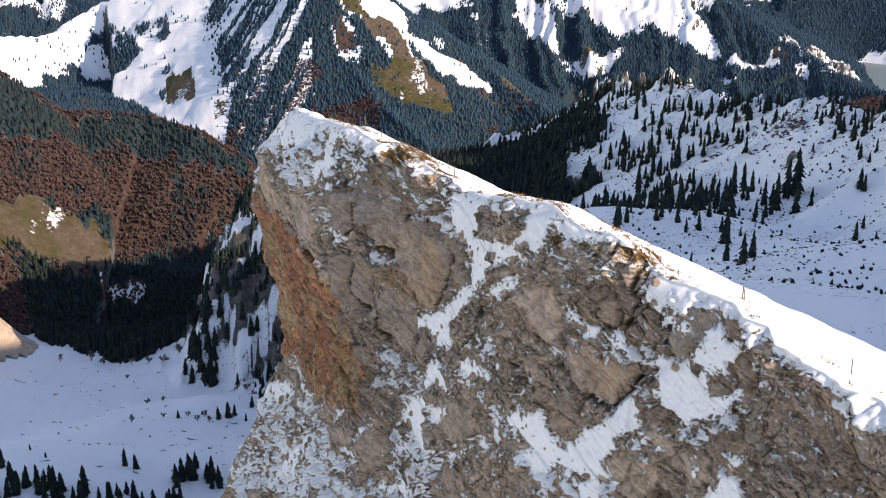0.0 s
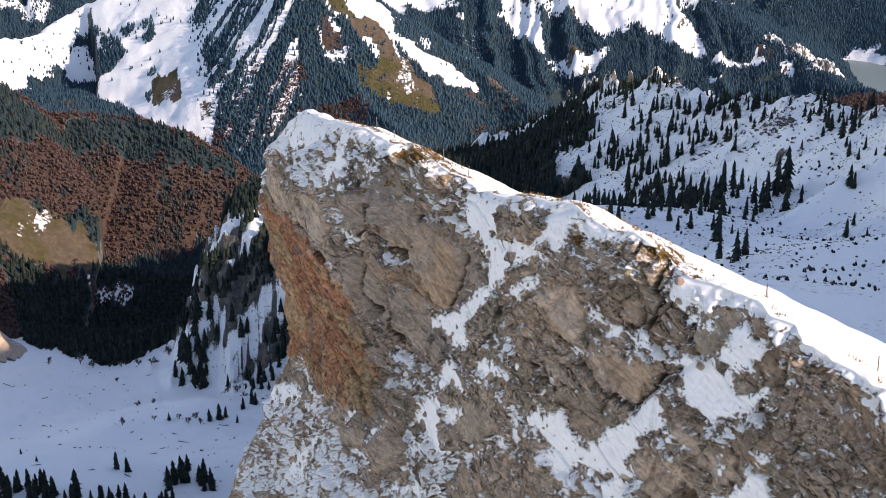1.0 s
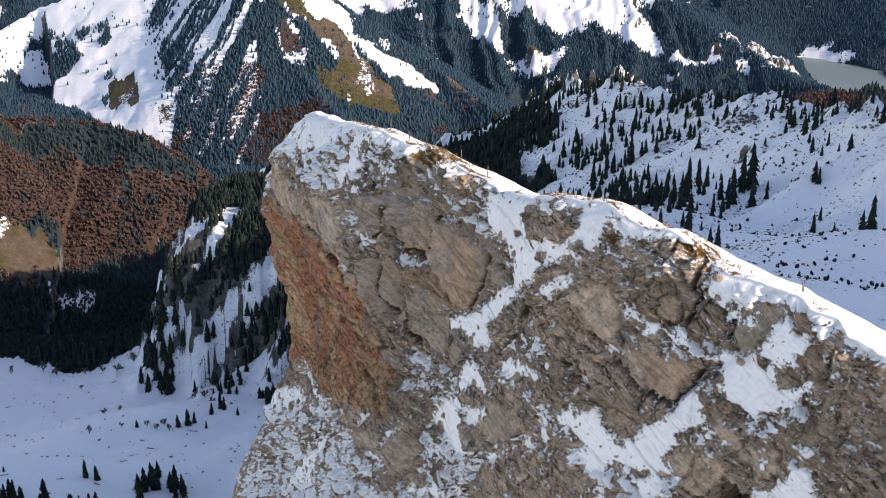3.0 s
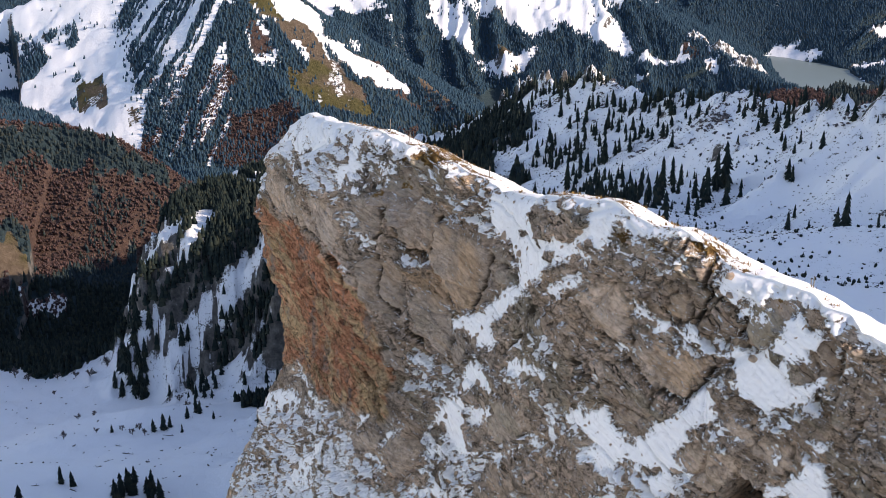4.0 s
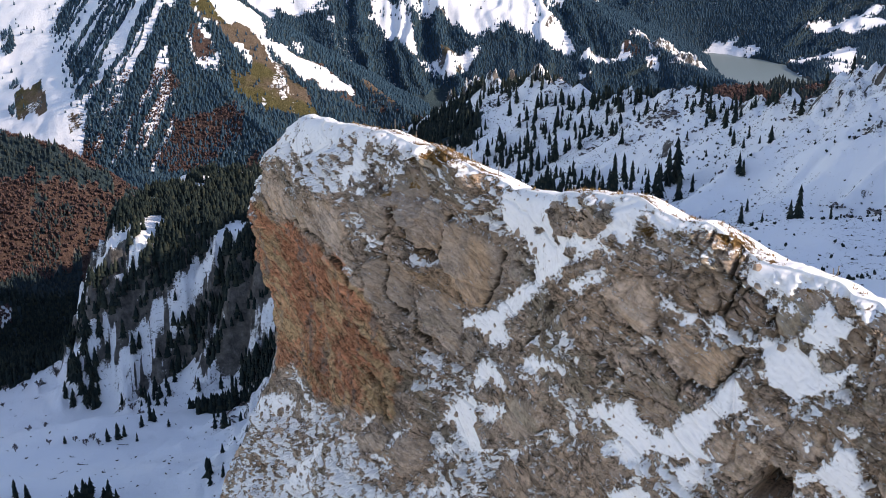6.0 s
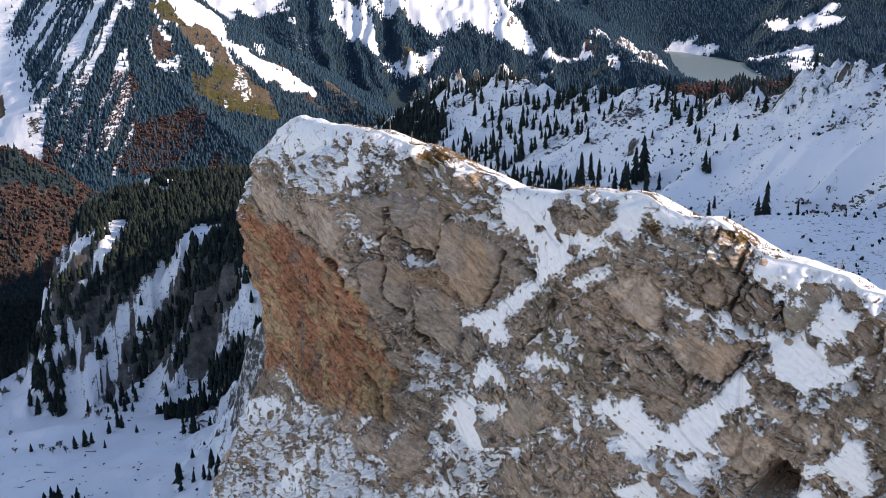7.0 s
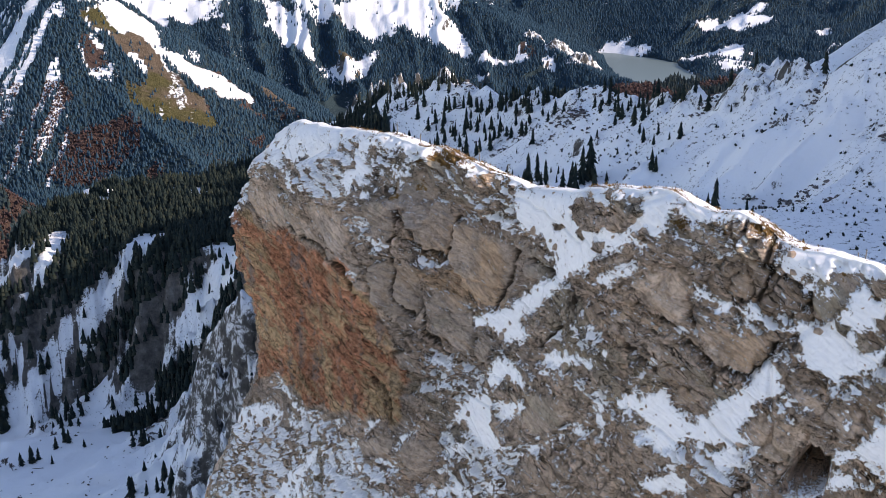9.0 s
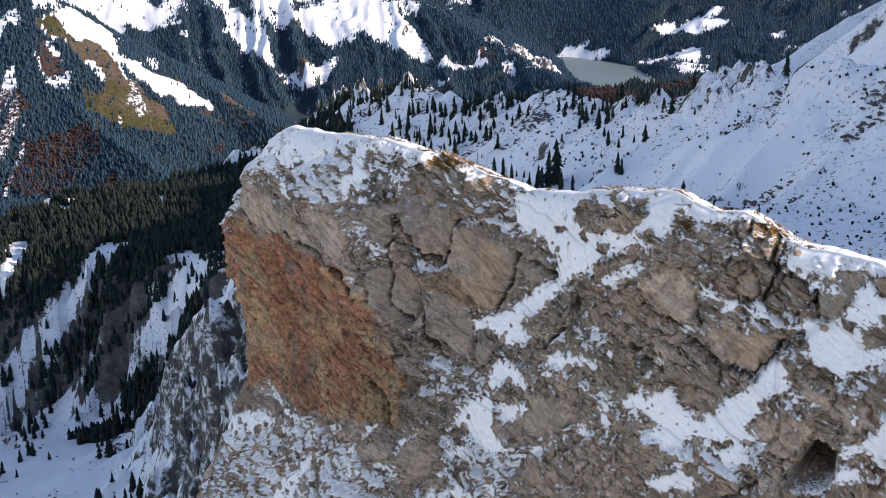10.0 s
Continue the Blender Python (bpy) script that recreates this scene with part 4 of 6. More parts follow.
ISLANDS.append([(74, -32.2), (72.2, -32.4), (73.4, -33.4)])
ISLANDS.append([(72.2, -34.2), (71.6, -34), (71.4, -35.4), (72.4, -35.2)])
ISLANDS.append([(105.2, -32), (103.6, -31.8), (104.4, -32.4)])
ISLANDS.append([(95.2, -31.4), (94, -30.6), (93, -31.4), (94.2, -32)])
ISLANDS.append([(107.8, -33.8), (105.8, -33.6), (107.4, -34.4)])
# smooth slabs
SLABS = []
SLABS.append([(158.6, -38.4), (150.4, -38), (149.2, -40), (148.4, -42.4), (151.6, -43), (156.2, -42.6), (158.4, -41.2)])
SLABS.append([(150, -39.4), (145, -40), (136.2, -43.2), (135.4, -44.4), (139.4, -43.2), (146, -43), (148, -41.6)])
SLABS.append([(133, -35.6), (129.6, -34.8), (129, -37.2), (129.6, -40.4), (131.6, -39.8), (132.2, -38.2)])
SLABS.append([(142.2, -36.8), (135.2, -37.4), (135.8, -42.4), (137, -42), (140.6, -40.6), (142.6, -39)])
SLABS.append([(124, -34.4), (121.4, -36.4), (122, -38.8), (122.8, -41), (124.8, -40.6), (126.4, -39), (126.8, -37.6), (125.2, -37.8)])
SLABS.append([(132.4, -43.8), (129, -42), (125.8, -43.4), (125.6, -46.2), (126, -50.2), (128.6, -49.2), (131.8, -48)])
SLABS.append([(125, -46.8), (123.2, -44.8), (120.4, -45.8), (119.2, -47.6), (119, -53), (121, -52.2), (124, -50.2)])
SLABS.append([(121.4, -36.4), (117.8, -37.4), (114.4, -38.4), (113.4, -40), (113.4, -43.2), (115.4, -45.4), (118, -45.2), (120.2, -43.8), (122, -41.4)])
SLABS.append([(113.4, -37.6), (109.2, -37.6), (106.6, -38.6), (108.6, -40.4), (111.6, -40.8)])
SLABS.append([(95, -36), (92, -33.4), (90.2, -33.8), (89, -35.6), (88.6, -37.6), (89.8, -39.4), (91.6, -38.4), (94, -37.4)])
SLABS.append([(87.8, -39.2), (87.2, -38), (84.8, -38.6), (81.4, -38.6), (82.4, -40.6), (83.2, -42.6), (85.2, -41.8), (87, -40.6)])
SLABS.append([(77.8, -32), (75.8, -31.4), (75, -32.2), (75.6, -33.4), (76.4, -34.8), (77.2, -36.2), (78.2, -36.2), (78.4, -35.2), (78.6, -34.2), (78.2, -33)])
SLABS.append([(86.2, -33.6), (84.2, -32.2), (83.8, -34.8), (84, -36), (85.4, -35.6)])
SLABS.append([(86.2, -29), (84.8, -28.4), (85, -30.2), (86.2, -30.4)])
SLABS.append([(84, -30.6), (82.4, -29.4), (82, -30.8), (82.2, -32.8), (83.2, -32.6)])
SLABS.append([(90, -45.2), (86, -44.8), (87.2, -46.8), (88.4, -47.6), (90.2, -46.8)])
SLABS.append([(82.6, -46.6), (80.2, -46), (77.6, -46), (77.8, -47.8), (79.8, -50.4), (81.4, -49.4), (82.6, -48)])
SLABS.append([(75.4, -43.8), (72.8, -42.6), (72.6, -45), (74.2, -46.8), (75.2, -46.4)])
SLABS.append([(79.6, -42.6), (77.6, -42.6), (76, -43.4), (76, -45.2), (77, -44.4), (77.8, -43.6)])
SLABS.append([(108.4, -53), (103.4, -52), (103, -53.2), (105.4, -55.8), (108, -57.2), (110, -56.8)])
SLABS.append([(129.2, -66.4), (125.4, -64.6), (123.4, -66.4), (125.6, -70), (128, -70.8), (129.2, -68)])
SLABS.append([(137, -68.6), (130.6, -65.4), (130.2, -68.4), (135.4, -70.4)])
SLABS.append([(97.4, -34.2), (95, -33.2), (95.4, -34.2), (97.6, -35.2)])
SLABS.append([(118.4, -50), (115.8, -49.2), (116.6, -52.2), (117.8, -52.6)])
SUNNY = [(127.2, -32.2), (125.4, -31.2), (124.8, -33.2), (124, -34.4), (125.2, -37.6), (126.2, -37.2), (126.8, -35.4), (129, -35), (128.2, -33.8)]  # a slab turned to the sun
SLABS.append(SUNNY)
# ledges of broken stone that hold specks of snow
DEBRIS = []
DEBRIS.append([(144.8, -34.6), (136.6, -33), (136.8, -35.6), (142.2, -37.2)])
DEBRIS.append([(135, -36.6), (132.6, -36.8), (129.6, -40.4), (130.8, -42), (134.4, -42), (135.2, -39.4)])
DEBRIS.append([(126.8, -40.8), (122, -41.2), (121.2, -42.6), (124.2, -43.8), (125.8, -43)])
DEBRIS.append([(125, -51.8), (121, -52.2), (116.4, -52.8), (116.4, -56.2), (121.2, -59.6), (126, -58.6), (126.6, -55)])
DEBRIS.append([(119.2, -33), (114.4, -32.8), (113.8, -37), (117.2, -36), (118.6, -34.8)])
DEBRIS.append([(114, -35.8), (108.8, -36.2), (106.2, -37.8), (111.4, -37)])
DEBRIS.append([(82.4, -36.6), (79.2, -34.8), (79.4, -36.8), (81.6, -38.8), (84.2, -37.8), (87.4, -36.4), (86.4, -35.6)])
DEBRIS.append([(88.2, -43.6), (85, -43.2), (84, -44), (86, -44.6)])
DEBRIS.append([(94, -51), (90, -51), (85, -49.8), (81.4, -48.8), (80.8, -50.8), (83.6, -52.2), (87.4, -53), (90.6, -51.4)])
DEBRIS.append([(106.4, -44), (97, -41.2), (97, -44.8), (106.2, -45.8)])
DEBRIS.append([(81.8, -44.8), (77.8, -44.4), (78.2, -45.2), (80.6, -46.4)])
DEBRIS.append([(76.4, -41), (71.8, -39.2), (73.4, -41.2), (75.6, -42.2)])
DEBRIS.append([(171.6, -97.6), (172.2, -85.4), (172, -80.4), (154.2, -72.4), (136.4, -69.2), (129.6, -72), (127.4, -73.4)])
DEBRIS.append([(124.6, -62.2), (118.4, -61.4), (110.8, -60.8), (110.6, -66.4), (122.6, -72)])
DEBRIS.append([(87.6, -29.2), (83, -29), (83.4, -30.6), (86.4, -31), (89.6, -30.6)])
DEBRIS.append([(105.8, -48.8), (97, -47.8), (98, -50.2), (104, -50.6)])
# open cracks
CRACKS = []
CRACKS.append([(129, -34.6), (129.2, -36), (128.8, -37), (127.2, -37.8), (126.8, -39.4), (125.2, -40.6), (122.4, -40.8), (122, -38.8), (121.4, -36.4)])
CRACKS.append([(129, -37), (129.2, -41), (129.6, -45.4), (129.2, -47.4), (127.2, -48.8)])
CRACKS.append([(149.8, -39), (147.4, -42.2), (141, -43), (136.2, -44.6), (135.2, -48)])
CRACKS.append([(125.4, -45.4), (125.4, -49), (125, -50.6), (122, -53.2), (117.4, -53.8)])
CRACKS.append([(116.2, -45.4), (114, -41.4), (114.2, -38.4)])
CRACKS.append([(83.4, -35.8), (82.4, -33.4), (82.8, -32.4)])
CRACKS.append([(78.8, -34), (78.8, -35.4), (79.2, -35.8)])
CRACKS.append([(107.2, -46.8), (104.8, -43.6)])
CRACKS.append([(99.8, -39.2), (97, -40)])
CRACKS.append([(90.2, -40), (87.6, -41.8), (85.2, -42.4), (83.2, -42.8), (81.8, -41.2), (81.2, -39.2)])
CRACKS.append([(89.2, -36.2), (88.6, -37.6), (88.2, -39.2)])
CRACKS.append([(82.6, -29.8), (82.6, -32.4), (81.2, -33.2), (79.8, -33.4)])
CRACKS.append([(134.6, -59.2), (132.8, -59.8), (131.4, -61), (131.2, -64)])
CRACKS.append([(150.2, -65.8), (147.6, -66.8), (143.8, -67.6)])
CRACKS.append([(103.8, -38.8), (102.6, -42)])
CRACKS.append([(94.4, -38), (90.8, -39), (89.4, -39.6)])
CRACKS.append([(112.4, -38.8), (107.2, -39)])
CRACKS.append([(95.4, -42.4), (92.2, -44.2)])
CRACKS.append([(143.4, -40), (140.8, -42.2), (138, -44)])
# dry turf
TURF = []
TURF.append([(125.4, -28.8), (123.4, -28.8), (121.2, -29.6), (122, -31), (124, -30.6), (125.4, -29.8)])
TURF.append([(130.6, -29.8), (129.2, -29), (129, -30)])
TURF.append([(128, -33.3), (125.4, -32.9), (125, -33.6), (128, -34.2), (129, -34)])
TURF.append([(92.4, -29), (91.2, -28.2), (90.6, -29.6), (91.6, -31.4)])
TURF.append([(119.4, -30.6), (117.8, -31.8), (117.8, -33), (119, -33.4)])
TURF.append([(77.8, -31.6), (76.8, -31), (76.6, -31.8)])
TURF.append([(84.4, -27.8), (82.4, -29), (83, -28.8)])
TURF.append([(84.4, -29.2), (83, -29.4), (84.2, -30.6)])
CAVE = [(77.8, -48), (76.2, -47), (75.2, -48), (75.8, -50), (76, -51.8), (79.6, -52.8), (79.4, -51), (78.2, -49.6)]
RUST = [(172, -45.5), (167, -44.8), (162.6, -43.6), (159.4, -43.2), (155.4, -44.4), (147.6, -43), (141, -43), (135.4, -44), (133.2, -46.8), (129.6, -52), (128.8, -56.2), (130.6, -64.2), (134.8, -65), (143.8, -67.4), (156.4, -72.8), (165.2, -71.2), (172, -73.2), (172, -75)]


def resample(points, count):
    """A polyline with its corners cut, at even steps."""
    p = np.array(points, float)
    for _ in range(2):
        p = np.vstack([p[:1]] + [np.vstack([0.75 * a + 0.25 * b, 0.25 * a + 0.75 * b]) for a, b in zip(p[:-1], p[1:])] + [p[-1:]])
    s = np.concatenate([[0], np.cumsum(np.hypot(*np.diff(p, axis=0).T))])
    t = np.linspace(0, s[-1], count)
    return t, np.stack([np.interp(t, s, p[:, i]) for i in (0, 1)], -1)


def blur(a, n, axis):
    k = np.ones(2 * n + 1) / (2 * n + 1)
    pad = [(n, n) if i == axis else (0, 0) for i in (0, 1)]
    return np.apply_along_axis(lambda v: np.convolve(v, k, "valid"), axis, np.pad(a, pad, mode="edge"))


fine_run, fine_line = resample(PLAN, 1600)
tang = np.gradient(fine_line, axis=0)
tang /= np.hypot(*tang.T)[:, None]
for _ in range(60):
    tang[1:-1] = (tang[:-2] + 2 * tang[1:-1] + tang[2:]) / 4
tang /= np.hypot(*tang.T)[:, None]
# columns: closest together where the wall is seen, wider off to both ends
station = np.concatenate([np.linspace(0, 54, 60)[:-1], np.linspace(54, 176, 1000), np.linspace(176, 207, 60)[1:]])
line = np.stack([np.interp(station, fine_run, fine_line[:, i]) for i in (0, 1)], -1)
normal = np.stack([-np.interp(station, fine_run, tang[:, 1]), np.interp(station, fine_run, tang[:, 0])], -1)
crest_z = np.interp(station, *np.array(CREST).T) + 0.22 * fbm(station / 3, 0 * station, 8, 4)
depth = np.concatenate([np.linspace(0, 62, 470), np.linspace(62.6, 110, 50)])[:, None]
S = np.broadcast_to(station[None, :], (520, len(station))).copy()
Z = crest_z[None, :] - depth * np.interp(crest_z, [-62, -27], [0.75, 1.05])[None, :]
below = crest_z[None, :] - Z

levels = np.array(sorted(BULGE), float)
table = np.array([[np.interp(s, STATION, BULGE[int(v)]) for s in station] for v in levels])
zi = np.clip(np.searchsorted(levels, Z) - 1, 0, len(levels) - 2)
zf = np.clip((Z - levels[zi]) / (levels[zi + 1] - levels[zi]), 0, 1)
zf = zf * zf * (3 - 2 * zf) * 0.5 + zf * 0.5
col = np.broadcast_to(np.arange(len(station))[None, :], Z.shape)
out = table[zi, col] * (1 - zf) + table[zi + 1, col] * zf

def nearest_inside(outlines, margin=4.0):
    """Signed distance into the nearest of several outlines on the wall."""
    best = np.full(S.shape, -margin)
    for p in outlines:
        xs, ys = [a for a, b in p], [b for a, b in p]
        box = (S > min(xs) - margin) & (S < max(xs) + margin) & (Z > min(ys) - margin) & (Z < max(ys) + margin)
        if box.any():
            best[box] = np.maximum(best[box], inside(S[box], Z[box], p))
    return best


warp = 0.7 * fbm(S / 9, Z / 9, 60, 4)
jitter = 0.35 * fbm(S / 1.6, Z / 1.6, 59, 4)
nibble = 0.75 * fbm(S / 1.0, Z / 0.7, 61, 5, 0.62)
sd_drift = nearest_inside(DRIFTS)
sd_debris = nearest_inside(DEBRIS) + 1.0 * fbm(S / 3, Z / 2, 58, 4)
sd_island = nearest_inside(ISLANDS) + 0.6 * jitter
sd_rust = inside(S, Z, RUST) + 1.2 * fbm(S / 5, Z / 8, 63, 4)
island = smooth(-0.3, 0.2, sd_island)
drift = smooth(-0.55, 0.35, sd_drift + nibble) * (1 - island)
debris = smooth(-0.5, 0.8, sd_debris)
rust = smooth(-1.2, 1.6, sd_rust)
# each slab is a plane of its own, turned a little out of the wall
sd_slab, lift = np.full(S.shape, -4.0), np.zeros(S.shape)
slab_rng = random.Random(3)
for p in SLABS:
    mid_s, mid_z = (sum(v[k] for v in p) / len(p) for k in (0, 1))
    turn, lean_back = (1.15, 0.8) if p is SUNNY else (slab_rng.uniform(-0.03, 0.24), slab_rng.uniform(-0.10, 0.16))
    box = (np.abs(S - mid_s) < 9) & (np.abs(Z - mid_z) < 9)
    d = inside(S[box], Z[box], p) + 0.4 * warp[box] + 0.9 * jitter[box] + 0.3 * nibble[box]
    plane = 0.16 + np.clip(turn * (S[box] - mid_s) + lean_back * (mid_z - Z[box]), -1.2, 3.0)
    lift[box] = np.where(d > sd_slab[box], plane, lift[box])
    sd_slab[box] = np.maximum(sd_slab[box], d)
slab = smooth(-0.3, 0.4, sd_slab)
rough = (1 - 0.62 * slab) * (1 - 0.9 * drift) * (1 - 0.25 * rust) * (1 + 0.3 * debris)

# beds run up towards the far end; blocks break off along them
tilt_a = 0.87 * S + 0.49 * Z + 1.2 * warp
tilt_b = -0.49 * S + 0.87 * Z + 1.2 * warp
br, bx, by, gap = cells(tilt_a / 12 + 3, tilt_b / 4.6, 11)
out += (0.9 * (br - 0.5) + 0.5 * bx - 0.6 * by) * (0.2 + 0.8 * rough)
tone = 0.5 * br
groove = np.exp(-(gap / 0.04) ** 2) * 0.4
br, bx, by, gap = cells(tilt_a / 5.0 + jitter * 0.4, tilt_b / 1.5 + jitter * 0.4, 12)
out += (0.62 * (br - 0.5) + 0.35 * bx - 0.6 * by) * rough
tone = tone + 0.3 * br
groove += np.exp(-(gap / 0.05) ** 2) * 0.42 * rough
joint = np.exp(-(gap / 0.05) ** 2) * smooth(-0.3, 0.3, fbm(S / 6, Z / 6, 52, 3)) * rough
br, bx, by, gap = cells(tilt_a / 2.0 + jitter, tilt_b / 0.6 + jitter, 13)
out += (0.42 * (br - 0.5) + 0.22 * bx - 0.42 * by) * rough
tone = tone + 0.2 * br
groove += np.exp(-(gap / 0.09) ** 2) * 0.14 * rough
joint = np.maximum(joint, np.exp(-(gap / 0.09) ** 2) * smooth(0.0, 0.5, fbm(S / 4, Z / 4, 53, 3)) * rough * 0.9)
br, bx, by, gap = cells(tilt_a / 0.8 + jitter, tilt_b / 0.36 + jitter, 14)
out += (0.24 * (br - 0.5) - 0.20 * by) * rough * (0.5 + 0.8 * debris)
for thick, amount, seed in ((2.3, 0.55, 64), (0.85, 0.26, 54)):
    lay = tilt_b / thick + 0.4 * fbm(S / 6, Z / 6, seed, 3)
    out += amount * (0.5 - lay + np.floor(lay)) * rough * smooth(-0.35, 0.3, fbm(S / 14, Z / 9, seed + 1, 3))
out += 0.08 * fbm(S / 0.9, Z / 0.9, 66, 4) * (0.3 + 0.7 * rough) + 0.25 * fbm(S / 5, Z / 5, 67, 3) * rough
out += slab * lift + 0.05 * slab * fbm(tilt_a / 3, tilt_b / 0.7, 68, 4)
groove += 0.45 * np.exp(-((sd_slab + 0.12) / 0.16) ** 2) * smooth(-0.2, 0.5, fbm(S / 4, Z / 4, 57, 3))
for p in CRACKS:
    xs, ys = [a for a, b in p], [b for a, b in p]
    box = (S > min(xs) - 3) & (S < max(xs) + 3) & (Z > min(ys) - 3) & (Z < max(ys) + 3)
    d, _, _, _ = to_line(S[box] + 0.9 * jitter[box], Z[box] + 0.5 * nibble[box], p)
    groove[box] += 1.1 * np.exp(-(d / 0.17) ** 2) + 0.2 * np.exp(-(d / 0.8) ** 2)
out -= np.minimum(groove, 1.3)
joint = np.clip(np.maximum(joint, smooth(0.28, 0.65, groove)), 0, 1)
cave = smooth(-0.5, 1.0, inside(S, Z, CAVE) + 0.6 * warp + jitter)
out -= 12.0 * cave
out -= 0.25 * drift
# flutes and slanting beds in the stained wall
out += rust * (0.35 * fbm(S / 2.6, Z / 16, 70, 3) + 0.30 * fbm(tilt_a / 6, tilt_b / 0.9, 56, 4))
# the edge rounds over into the crest
out -= 0.9 * np.exp(-below / 0.7) + 0.4 * np.exp(-below / 3.0)

soft = blur(blur(out, 2, 0), 1, 1)
fall = np.maximum(-np.gradient(Z, axis=0), 1e-3)
lean = np.gradient(soft, axis=0) / fall  # growth of the wall outwards for each metre down
patch = fbm(S / 7, Z / 5, 71, 4)
speck = fbm(tilt_a / 2.0, tilt_b / 0.8, 72, 5, 0.62)
fleck = fbm(S / 0.5, Z / 0.32, 74, 4, 0.6)
cap = smooth(9.5, 2.5, below + 2.5 * patch) * smooth(116, 126, S) * smooth(174, 162, S)
foot = smooth(-64, -76, Z) * smooth(112, 140, S) + smooth(17, 28, below) * smooth(130, 98, S) * 0.6
edge = smooth(1.9, 0.2, below + 1.0 * speck + 1.1 * patch)
ledges = smooth(0.25, 1.2, lean + 0.2 * speck)
zone = np.clip(0.50 + 0.35 * patch + 0.75 * debris + 0.7 * cap + 0.35 * foot + 0.5 * drift, 0, 1.6) * (1 - 0.85 * rust)
snow = 0.12 + 0.42 * ledges * zone + 0.20 * fleck * zone + 0.14 * smooth(-2.4, 0.0, sd_drift) * (0.6 + speck) * (1 - rust)
snow += 0.20 * cap + 0.02 * foot + 0.22 * debris * (1 - 0.8 * rust) + 0.30 * speck * (cap + 0.8 * foot + 0.8 * debris) + 0.14 * foot * fbm(S / 1.6, Z / 7, 77, 4)
solid = 0.66 + 0.30 * smooth(0.0, 1.2, sd_drift) + 0.20 * speck - 0.22 * smooth(0.3, 0.8, fbm(S / 2.6, Z / 1.5, 76, 4)) * smooth(1.6, 0.2, sd_drift) + 0.10 * fleck - 0.34 * smooth(0.05, 0.45, fbm(S / 1.3, Z / 0.8, 78, 4)) * smooth(122, 128, S) * (1 + 0.4 * smooth(-64, -70, Z))
snow += (0.26 * fbm(S / 5, Z / 3, 79, 4) - 0.24) * smooth(138, 146, S) * smooth(-64, -70, Z)
solid -= 0.10 * smooth(138, 146, S) * smooth(-64, -70, Z)
snow = np.maximum(snow * (1 - 0.5 * slab), drift * solid)
snow = np.maximum(snow, edge)
snow *= 1 - 0.65 * island
turf = 0.62 * smooth(-0.3, 0.6, nearest_inside(TURF) + 1.1 * speck) + smooth(2.6, 0.6, below) * smooth(0.2, 0.7, fbm(S / 5, Z / 3, 73, 3)) * 0.45
turf += 0.5 * debris * smooth(0.1, 0.6, speck) * (1 - drift) + 0.45 * cap * smooth(0.25, 0.7, fbm(S / 2, Z / 2, 75, 4))
turf = np.clip(turf, 0, 1)
snow *= 1 - 0.6 * turf
snow *= 1 - 0.8 * smooth(0.1, 0.5, cave)
out += 0.24 * smooth(0.45, 0.60, snow)
out[:2] = blur(np.tile(out[0], (3, 1)), 6, 1)[:1]

cx = line[None, :, 0] + normal[None, :, 0] * out
cy = line[None, :, 1] + normal[None, :, 1] * out

# the back: a smooth snow slope that falls away behind the crest
back = np.concatenate([np.linspace(0, 14, 70), np.geomspace(14.5, 110, 50)])[1:]
drop = np.interp(back, [0, 0.8, 2, 4, 90, 110], [0, 0.03, -0.3, -1.3, -46, -60])
W, S2 = np.meshgrid(back, station, indexing="ij")
even = smooth(0.3, 6, W)
rim_x, rim_y = (blur(blur(np.tile(c[0], (3, 1)), 25, 1), 25, 1)[:1] for c in (cx, cy))
tx = cx[0][None, :] * (1 - even) + rim_x * even + 0.83 * W
ty = cy[0][None, :] * (1 - even) + rim_y * even + 0.55 * W
bumps = 0.22 * fbm(tx / 6, ty / 6, 80, 4) + 0.07 * fbm(tx / 1.2, ty / 1.2, 81, 4)
flat_z = Z[0][None, :] + (blur(np.broadcast_to(Z[0][None, :], (3, len(station))).copy(), 16, 1)[:1] - Z[0][None, :]) * smooth(1, 8, W)
tz = flat_z + drop[:, None] * (1 + 1.6 * smooth(132, 158, S2)) + bumps * smooth(0, 2.5, W)
bare = fbm(tx / 7 - ty / 11, ty / 7 + tx / 11, 82, 4)
turf_top = smooth(0.1, 0.6, bare) * smooth(30, 2.0, W) * 0.45 + 0.7 * smooth(128, 122, S2) * smooth(114, 120, S2) * smooth(3, 0, W)
turf_top += 0.35 * smooth(0.1, 0.5, fbm(S2 / 6, W / 3, 83, 3)) * smooth(2.2, 0.3, W)
turf_top = np.clip(turf_top, 0, 0.8)
strips = smooth(0.05, 0.45, fbm(S2 / 4.5, W / 1.0, 84, 4)) * smooth(14, 0.5, W) * smooth(150, 130, S2)
turf_top = np.clip(turf_top + 0.42 * strips, 0, 0.95)
snow_top = 0.98 - 0.68 * turf_top
crag = tagged(new("crag"), "steep grey and rust-stained limestone crag with snowy ledges", "rock")
crag.location = (0, 120, -100)


def under(ob, parent, label=""):
    ob.parent = parent
    ob.matrix_parent_inverse = Matrix.Translation(parent.location).inverted()
    return tagged(ob, label)


